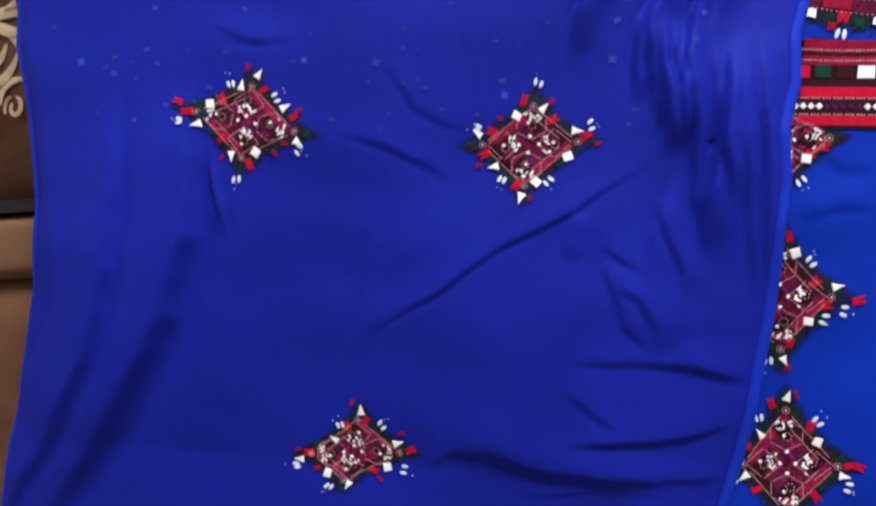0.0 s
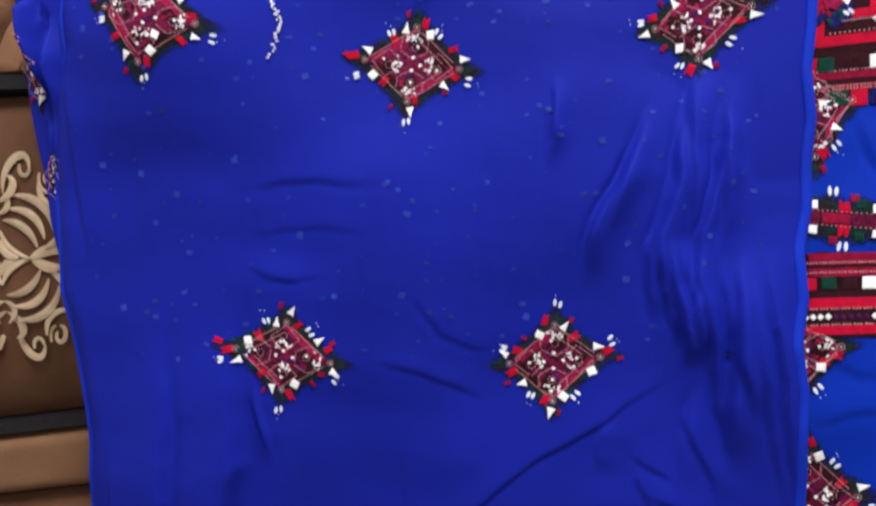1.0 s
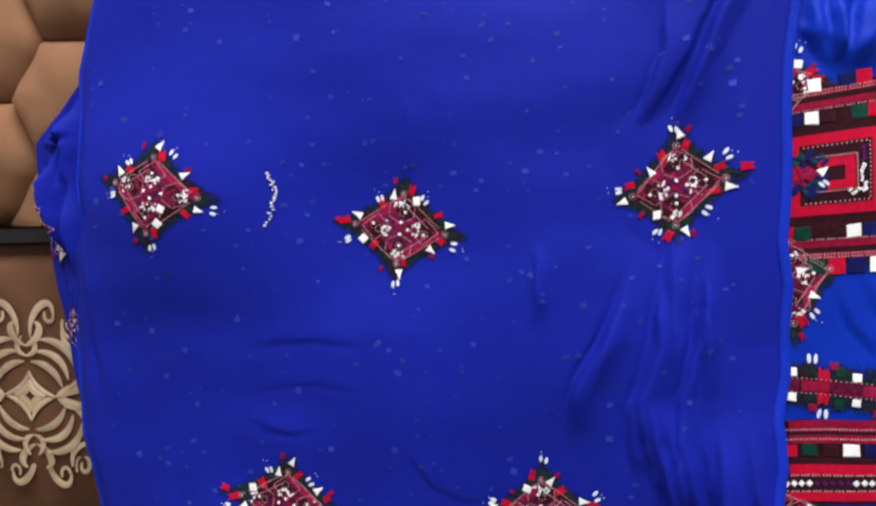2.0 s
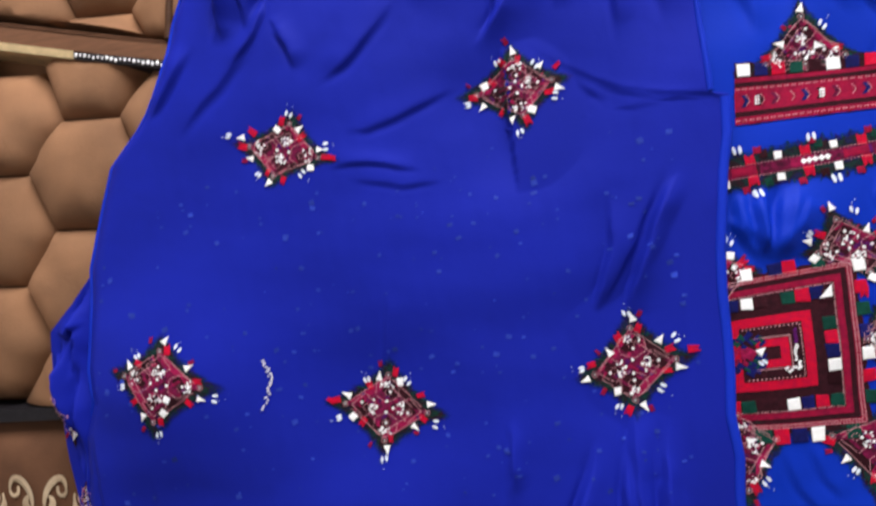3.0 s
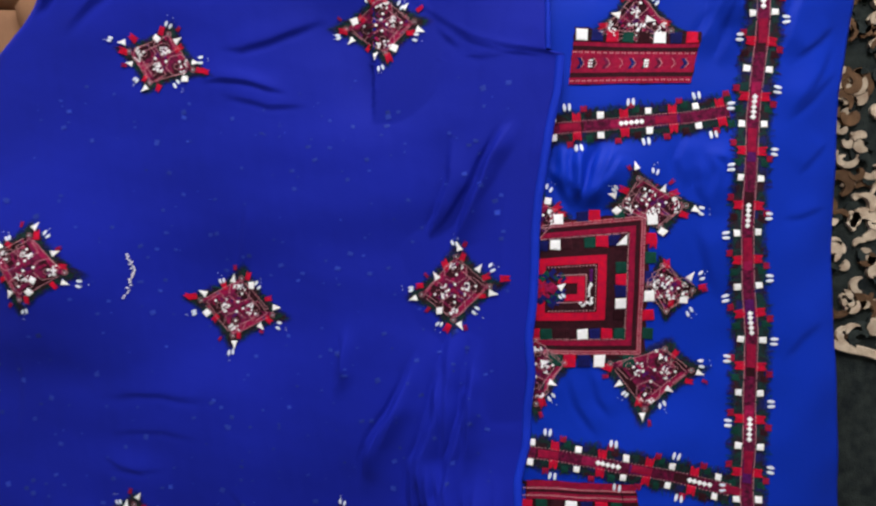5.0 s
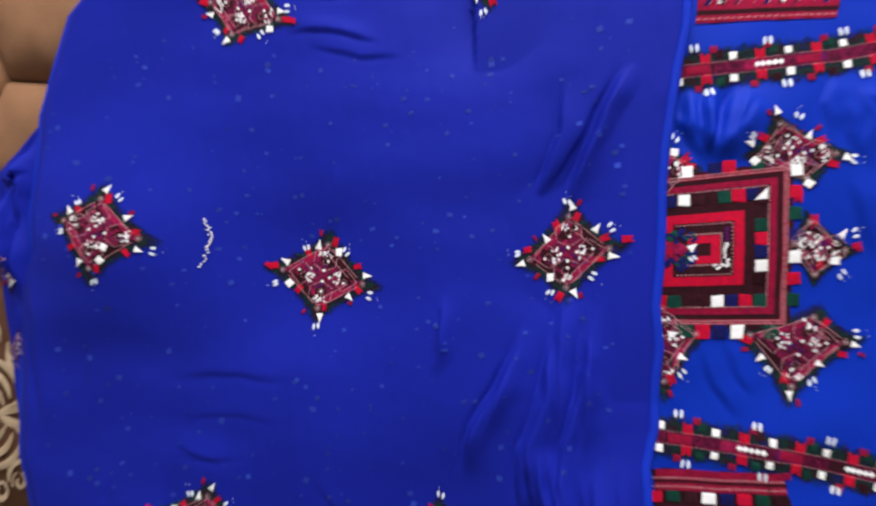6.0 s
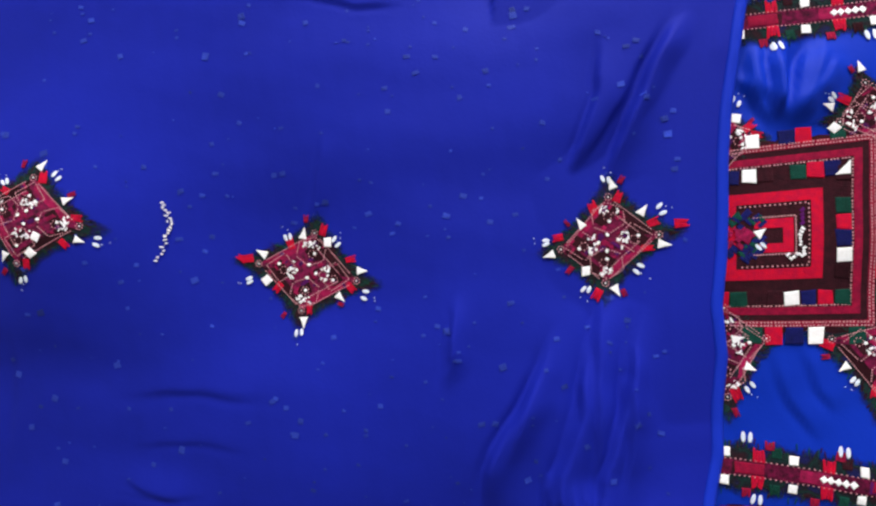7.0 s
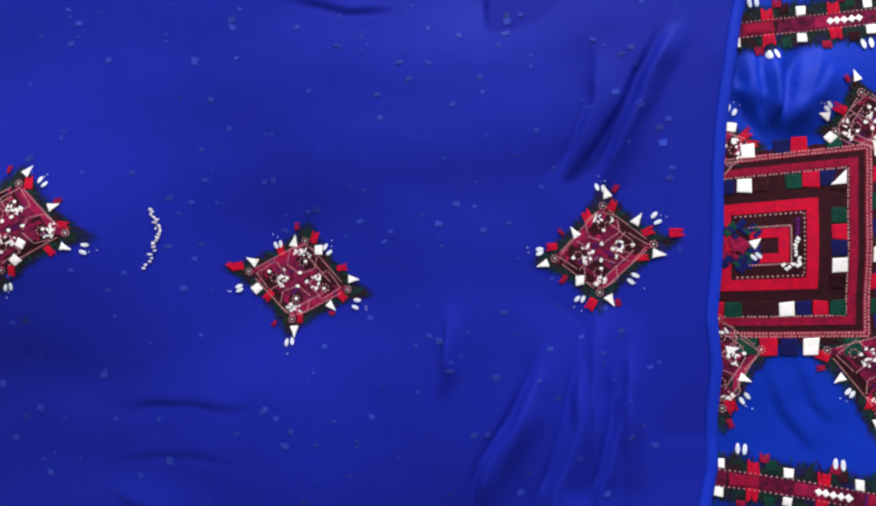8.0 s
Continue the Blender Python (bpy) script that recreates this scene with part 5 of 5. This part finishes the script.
        while s < total - 0.004:
            (qx, qy), t = place(s, o * half * rng.uniform(0.98, 1.10))
            for e in (-0.0021, 0.0021):
                stitched("white_leaf", [oval(qx + math.cos(t) * e, qy + math.sin(t) * e, 0.0034, 0.0014, t + math.pi / 2 + rng.uniform(-.2, .2))], sheet, 0.0008, 0.0003, PALE, thing)
            s += leaf * rng.uniform(0.95, 1.05)
    return thing


SHIRT_ON = "star of red, maroon and white embroidery on dark ground"
motif(shirt, sh, [(0.3396, 0.0833), (0.3544, 0.1064), (0.3918, 0.0833), (0.3719, 0.0664)], [("T", -12, 31), ("r", -18, 30), ("O", 3, 27), ("T", 10, 12), ("R", 18, 9), ("T", 35, -5), ("O", 40, -6), ("R", 26, -9), ("S", 9, -23), ("R", 2, -32), ("T", -31, 8), ("O", -30, 13), ("R", -22, 12), ("S", -28, -5), ("R", -47, -11), ("r", 16, 18)], 140, SHIRT_ON)
motif(shirt, sh, [(0.3638, 0.0181), (0.3739, 0.0338), (0.3985, 0.0127), (0.3777, -0.0049)], [("R", -1, 20), ("T", 18, 9), ("O", 27, 10), ("R", 28, 1), ("S", 13, -10), ("O", 18, -20), ("R", 3, -12), ("r", 30, -2)], 150, SHIRT_ON)
motif(shirt, sh, [(0.3319, -0.0497), (0.3768, -0.0367), (0.3988, -0.0547), (0.3600, -0.0876)], [("T", -28, -9), ("O", -23, -18), ("R", -11, -24), ("T", -9, -36), ("r", -3, -42), ("O", 8, -27), ("T", 13, -14), ("R", 30, -7), ("T", 38, 0), ("O", 40, 8), ("r", 43, -7), ("R", -37, 4), ("r", -39, -3), ("R", 18, 16)], 145, SHIRT_ON)
motif(shirt, sh, [(0.2478, 0.0704), (0.2639, 0.1025), (0.2891, 0.0751), (0.2675, 0.0513)], [("S", 13, 14), ("O", 14, 25), ("R", 20, 8), ("r", 22, 12), ("R", 24, 3)], 140, SHIRT_ON)
motif(shirt, sh, [(0.2445, -0.0542), (0.2698, -0.0301), (0.2934, -0.0489), (0.2696, -0.0850)], [("T", 13, -12), ("O", 13, -24), ("R", 5, -28), ("r", 4, -39), ("R", 28, 4), ("T", 7, 5)], 145, SHIRT_ON)
motif(shirt, sh, [(0.3252, 0.2294), (0.3544, 0.2620), (0.3817, 0.2285), (0.3536, 0.2261)], [("T", 1, 31), ("O", 15, 17), ("T", -16, 7), ("R", 23, -1), ("T", 10, 2), ("R", -27, -2), ("r", -12, 19)], 146, SHIRT_ON)
motif(shirt, sh, [(0.2427, -0.4239), (0.2670, -0.3863), (0.2999, -0.4198), (0.2718, -0.4545)], [("T", -3, 43), ("r", 2, 45), ("R", -12, 38), ("O", -19, 28), ("T", -17, 17), ("R", 12, 25), ("O", 16, 29), ("S", 17, 16), ("R", -26, 9), ("T", -26, -10), ("O", -33, -14), ("R", -18, -19), ("R", 36, 2), ("R", 42, 2), ("T", 33, -5), ("O", 37, -12), ("R", 18, -20), ("T", 2, -42)], 151, SHIRT_ON)
motif(shirt, sh, [(0.2264, -0.3142), (0.2538, -0.2772), (0.2863, -0.3108), (0.2602, -0.3464)], [("R", 2, 38), ("S", 7, 28), ("O", 17, 23), ("R", 20, 10), ("T", 32, 8), ("R", 46, -0), ("S", 18, -15), ("O", 27, -13), ("R", 26, -4), ("R", 9, -30), ("T", 6, -41), ("r", 9, -46), ("O", -3, -43), ("O", 38, -7)], 151, SHIRT_ON)
motif(shirt, sh, [(0.2275, -0.2115), (0.2475, -0.1929), (0.2784, -0.2110), (0.2526, -0.2390)], [("T", -1, -35), ("S", 14, -11), ("O", 12, -25), ("R", 23, -3), ("R", 3, -25), ("r", 26, -1), ("R", 17, -7)], 152, SHIRT_ON)
border("placket_border", [(0.471, 0.509), (0.467, 0.349), (0.463, 0.283), (0.453, 0.253), (0.453, 0.223), (0.448, 0.177), (0.444, 0.119), (0.441, 0.064), (0.443, 0.018), (0.447, -0.027), (0.445, -0.076), (0.446, -0.093), (0.443, -0.152), (0.444, -0.200), (0.447, -0.34), (0.452, -0.60)], 0.0172, shirt, sh, 5, 0.0223, "long embroidered border with white squares", 0.0046)
border("cross_border", [(0.279, 0.150), (0.327, 0.152), (0.394, 0.156), (0.428, 0.161)], 0.0165, shirt, sh, 6, 0.0195, "embroidered band crossing the shirt front", 0.006)
border("cross_border", [(0.255, -0.124), (0.313, -0.131), (0.356, -0.138), (0.396, -0.147), (0.431, -0.155)], 0.0165, shirt, sh, 7, 0.0195, "embroidered band crossing the shirt front", 0.010)


# square yoke panel with nested frames
yoke = tagged(new("yoke_panel"), "square panel of nested red and black embroidered frames")
yoke.parent = shirt
TL, TR, BR, BL = [np.array(p) for p in [(0.2405, 0.066), (0.3605, 0.076), (0.3570, -0.042), (0.2380, -0.042)]]


def inner(u, v):
    """A point of the panel: u, v from -1 to 1."""
    a, b = (u + 1) / 2, (v + 1) / 2
    return tuple((BL * (1 - a) + BR * a) * (1 - b) + (TL * (1 - a) + TR * a) * b)


def ring(name, r0, r1, lift, mat, label="", sides="ltrb"):
    for k, (u0, u1, v0, v1) in {"t": (-r0, r0, r1, r0), "b": (-r0, r0, -r0, -r1), "r": (r1, r0, -r1, r1), "l": (-r0, -r1, -r1, r1)}.items():
        if k in sides:
            field(name, [inner(u0, v0), inner(u1, v0), inner(u1, v1), inner(u0, v1)], sh, lift, mat, yoke, label, 14 if k in "tb" else 10)


field("dark_ground", [inner(-1.04, -1.06), inner(1.05, -1.06), inner(1.05, 1.05), inner(-1.04, 1.05)], sh, 0.0006, BROWN, yoke, "blackish brown thread ground", 24, 0.0012, 3)
for r0, r1, mat in ((1.0, 0.93, CRIMSON), (0.865, 0.785, CRIMSON), (0.48, 0.36, RED), (0.325, 0.215, BROWN)):
    ring("frame_band", r0, r1, 0.0008, mat)
for r, lo in ((0.985, 0.0014), (0.95, 0.0014), (0.77, 0.0012), (0.335, 0.0014), (0.205, 0.0016)):
    pts = [inner(-r, r), inner(r, r), inner(r, -r), inner(-r, -r)]
    lines = []
    for a, b in zip(pts, pts[1:]):
        m = 14
        lines += stitch_line([(a[0] + (b[0] - a[0]) * k / m, a[1] + (b[1] - a[1]) * k / m) for k in range(m + 1)], 0.0019, 0.0009)
    stitched("stitched_line", lines, sh, lo * 0.7, 0.0002, STITCH, yoke, "dotted rose-gold stitches", kind="stuff")
ring("u_stitch", 0.185, 0.085, 0.0010, RED, "red satin-stitch bar", "trb")
rng = random.Random(21)
square_turn = math.atan2(BR[1] - BL[1], BR[0] - BL[0])
cell = 0.158
names = {"w": ("white_square", WHITE), "r": ("red_square", RED), "n": ("navy_square", NAVY), "g": ("green_square", GREEN), "k": ("brown_square", BROWN)}


def squares(order, axis, fixed, start, step, size=1.0, lift=0.0012):
    for k, ch in enumerate(order):
        if ch == ".":
            continue
        v = start + step * k
        p = inner(v, fixed) if axis == "u" else inner(fixed, v)
        nm, mat = names[ch]
        big = np.linalg.norm(BR - BL) / 2 * cell * size * (1.0 if ch != "w" else 0.90)
        stitched(nm, [quad(p[0], p[1], big, big, square_turn, rng, 0.14)], sh, lift * 0.7 + (0.0003 if ch == "w" else 0.0), 0.0003, mat, yoke)


squares("rnwk.grn", "u", 0.675, -0.57, 0.163)
stitched("white_triangle", [[inner(0.75, 0.75), inner(0.75, 0.60), inner(0.60, 0.60)]], sh, 0.0012, 0.0003, WHITE, yoke)
squares("k.grnwk", "v", 0.685, 0.62, -0.172)
squares("nrg.kwnrg", "u", -0.69, -0.67, 0.17)
squares("w.nr.g", "u", 1.06, -0.20, 0.165)
squares("wrgnwrg", "v", 1.08, 0.93, -0.27)
squares(".grnw.g", "u", -1.09, -0.40, 0.205, 1.15)
kn = [quad(*inner(0.27 + rng.uniform(-.03, .03), 0.06 - 0.28 * k / 8), rng.uniform(.0016, .0026), 0.0016, rng.choice([0.7, -0.7]), rng, 0.3) for k in range(9)] + [quad(*inner(0.13 + 0.14 * k / 5, -0.24 + rng.uniform(-.03, .03)), .0022, 0.0016, rng.choice([0.7, -0.7]), rng, 0.3) for k in range(6)]
stitched("mirror_work", kn, sh, 0.0013, 0.0003, WHITE, yoke, kind="stuff")
stitched("purple_stitches", [quad(*inner(0.27, 0.12 + 0.045 * k), 0.0030, 0.0022, 0.7, rng, 0.3) for k in range(4)], sh, 0.0012, 0.0002, PURPLE, yoke, kind="stuff")

# loose sprig inside the open side of the panel
sprig = {"navy_stitches": (NAVY, []), "crimson_stitches": (MAGENTA, []), "green_stitches": (GREEN, [])}
for k in range(64):
    u, v = rng.uniform(-0.56, -0.10), rng.uniform(-0.26, 0.26)
    reach = 0.27 - 0.36 * abs(u + 0.36) ** 1.2
    if abs(v) > reach:
        continue
    nm = "crimson_stitches" if abs(v) < 0.10 and u < -0.22 else ("navy_stitches", "navy_stitches", "green_stitches")[k % 3]
    sprig[nm][1].append(quad(*inner(u, v), rng.uniform(.004, .007), rng.uniform(.002, .0035), rng.choice([0.7, -0.7]), rng, 0.3))
for nm, (mat, polys) in sprig.items():
    stitched(nm, polys, sh, 0.0011 if nm != "crimson_stitches" else 0.0014, 0.0002, mat, yoke, kind="stuff")
stitched("white_triangle", [[inner(-0.200, 0.056), inner(-0.077, 0.084), inner(-0.138, -0.037)]], sh, 0.0014, 0.0003, WHITE, yoke)
for k in (0, 1):
    stitched("white_leaf", [oval(*inner(-0.15 + 0.045 * k, -0.12 + 0.02 * k), 0.0026, 0.0012, -0.8)], sh, 0.0012, 0.0003, PALE, yoke)

# stripes of the shoulder and hem blocks
def stripe_block(corners, rows_, seed, label):
    """Corners: top left, top right, bottom right, bottom left. rows_: from the top, share of height and material, or squares."""
    a, b, c_, d_ = [np.array(p) for p in corners]
    thing = tagged(new("striped_block"), label)
    thing.parent = shirt
    r = random.Random(seed)

    def pt(u, v):
        return (a * (1 - u) + b * u) * (1 - v) + (d_ * (1 - u) + c_ * u) * v

    field("dark_ground", [pt(0.0, 1.0), pt(1.0, 1.0), pt(1.0, 0.0), pt(0.0, 0.0)], sh, 0.0006, BROWN, thing, "", 20, 0.001, seed)
    v = 0.0
    turn = math.atan2(*(b - a)[::-1])
    width, height = np.linalg.norm(b - a), np.linalg.norm(d_ - a)
    for share, what in rows_:
        if what == "squares":
            order, n = "wnrgk", int(width / 0.0118)
            for k in range(n):
                ch = order[k % 5]
                p = pt((k + 0.5) / n, v + share / 2)
                nm, mat = names[ch]
                stitched(nm, [quad(p[0], p[1], 0.0095, share * height * 0.85, turn, r, 0.1)], sh, 0.0010, 0.0003, mat, thing)
        elif what == "knots":
            out = []
            for k in range(int(width / 0.0042)):
                if (k // 5) % 3 != 2:
                    p = pt((k + 0.5) * 0.0042 / width, v + share / 2)
                    out.append(quad(p[0], p[1], 0.0032, 0.0032, turn + 0.78, r, 0.15))
            field("band", [pt(0, v + share), pt(1, v + share), pt(1, v), pt(0, v)], sh, 0.0008, BROWN, thing, "", 16)
            stitched("mirror_work", out, sh, 0.0011, 0.0003, WHITE, thing, kind="stuff")
            for e in (0.04, 0.96):
                stitched("stitched_line", stitch_line([tuple(pt(k / 20, v + share * e)) for k in range(21)], 0.0019, 0.0010), sh, 0.0010, 0.0002, STITCH, thing, kind="stuff")
            stitched("purple_stitches", [quad(*pt((k + 0.5) * 0.0042 / width, v + share / 2), 0.0026, 0.0030, turn + 0.78, r, 0.2) for k in range(int(width / 0.0042)) if (k // 5) % 3 == 2], sh, 0.0010, 0.0002, PURPLE, thing, kind="stuff")
        elif what == "chevrons":
            field("band", [pt(0, v + share), pt(1, v + share), pt(1, v), pt(0, v)], sh, 0.0008, CRIMSON, thing, "", 16)
            out = []
            for k in range(9):
                u = (k + 0.6) / 9.5
                m = (NAVY, BROWN, MAROON, CRIMSON)[k % 4]
                q = [pt(u - 0.02, v + share * 0.2), pt(u + 0.012, v + share * 0.2), pt(u + 0.045, v + share * 0.5), pt(u + 0.012, v + share * 0.8), pt(u - 0.02, v + share * 0.8), pt(u + 0.012, v + share * 0.5)]
                stitched("chevron", [q], sh, 0.0009, 0.0002, m, thing)
                out += stitch_line([tuple(q[1]), tuple(q[2]), tuple(q[3])], 0.0016, 0.0007)
            stitched("stitched_line", out, sh, 0.0011, 0.0002, STITCH, thing, kind="stuff")
            for u in (0.15, 0.60):
                stitched("mirror_work", [quad(*pt(u + 0.018 * i, v + share * (0.35 + 0.16 * j)), 0.0018, 0.0014, 0.6, r, 0.3) for i in (0, 1) for j in (0, 1, 2)], sh, 0.0012, 0.0003, WHITE, thing, kind="stuff")
        elif what == "dots":
            field("band", [pt(0, v + share), pt(1, v + share), pt(1, v), pt(0, v)], sh, 0.0008, CRIMSON, thing, "", 16)
            stitched("stitched_line", stitch_line([tuple(pt(k / 20, v + share / 2)) for k in range(21)], 0.0019, 0.0010), sh, 0.0009, 0.0002, STITCH, thing, kind="stuff")
        else:
            field("band", [pt(0, v + share), pt(1, v + share), pt(1, v), pt(0, v)], sh, 0.0008, what, thing, "", 16)
        v += share
    return thing


stripe_block([(0.232, -0.149), (0.350, -0.150), (0.362, -0.204), (0.225, -0.206)], [(0.09, CRIMSON), (0.05, "dots"), (0.04, BROWN), (0.10, "dots"), (0.165, "squares"), (0.085, BROWN), (0.12, RED), (0.20, "knots"), (0.11, RED), (0.04, BROWN)], 3, "striped embroidery block in red, black and white")
stripe_block([(0.303, 0.2335), (0.406, 0.2265), (0.397, 0.185), (0.298, 0.187)], [(0.24, "squares"), (0.07, CRIMSON), (0.08, BROWN), (0.06, "dots"), (0.34, "chevrons"), (0.09, BROWN), (0.12, "dots")], 4, "red embroidered shoulder band with chevrons")

# ---------------------------------------------------------------- rug
rug = tagged(new("rug"), "dark patterned rug with cream scrolls on the floor", "rug")
box("ground_pile", -2.0, 2.5, -2.4, 1.5, FLOOR, FLOOR + 0.012, RUG, rug, "dark green-black rug pile")
r = random.Random(4)


def rug_scroll(cx, cy, size, width, mat, name, z, bend_):
    """A curled stroke of pile, a little proud of the ground."""
    a0, n = r.uniform(0, 6.3), 12
    ring_in, ring_out = [], []
    for k in range(n):
        t = k / (n - 1)
        a, rad = a0 + bend_ * t, size * (1 - 0.45 * t)
        w = width * (0.35 + math.sin(math.pi * t)) / 2
        ring_out.append((cx + (rad + w) * math.cos(a), cy + (rad + w) * math.sin(a)))
        ring_in.append((cx + (rad - w) * math.cos(a), cy + (rad - w) * math.sin(a)))
    top = FLOOR + 0.015 + z
    vs = [(x, y, FLOOR + 0.011) for x, y in ring_out] + [(x, y, top) for x, y in ring_out] + [(x, y, top) for x, y in ring_in] + [(x, y, FLOOR + 0.011) for x, y in ring_in]
    fs = [(m * n + k, m * n + k + 1, m * n + n + k + 1, m * n + n + k) for m in range(3) for k in range(n - 1)]
    return mesh_object(name, vs, fs, mat, rug)


# the figured border of the rug runs beside the sofa; past its slanting edge the ground is plain and dark
for k in range(640):
    x, y = r.uniform(0.543, 0.763), r.uniform(-0.173, 0.347)
    if y < -0.040 + (x - 0.58) * -0.55:
        continue
    mat, name = ((RUG_CREAM, "cream_scroll"), (RUG_BROWN, "brown_scroll"), (RUG_CREAM, "cream_scroll"), (RUG, "dark_scroll"))[k % 4]
    rug_scroll(x, y, r.uniform(0.004, 0.013), r.uniform(0.004, 0.009), mat, name, 0.0005 * (k % 5), r.choice([-1, 1]) * r.uniform(1.8, 4.5))
line_pts = [(0.50 + 0.34 * t, -0.040 + 0.035 - 0.19 * t + 0.006 * math.sin(t * 22)) for t in np.linspace(0, 1, 30)]
vs, fs = [], []
for x, y in line_pts:
    vs += [(x, y - 0.005, FLOOR + 0.012), (x, y - 0.004, FLOOR + 0.017), (x, y + 0.004, FLOOR + 0.017), (x, y + 0.005, FLOOR + 0.012)]
for j in range(29):
    fs += [(4 * j + k, 4 * j + k + 1, 4 * j + k + 5, 4 * j + k + 4)[::-1] for k in range(3)]
mesh_object("cream_edging", vs, fs, RUG_CREAM, rug, "wavy cream edging line")
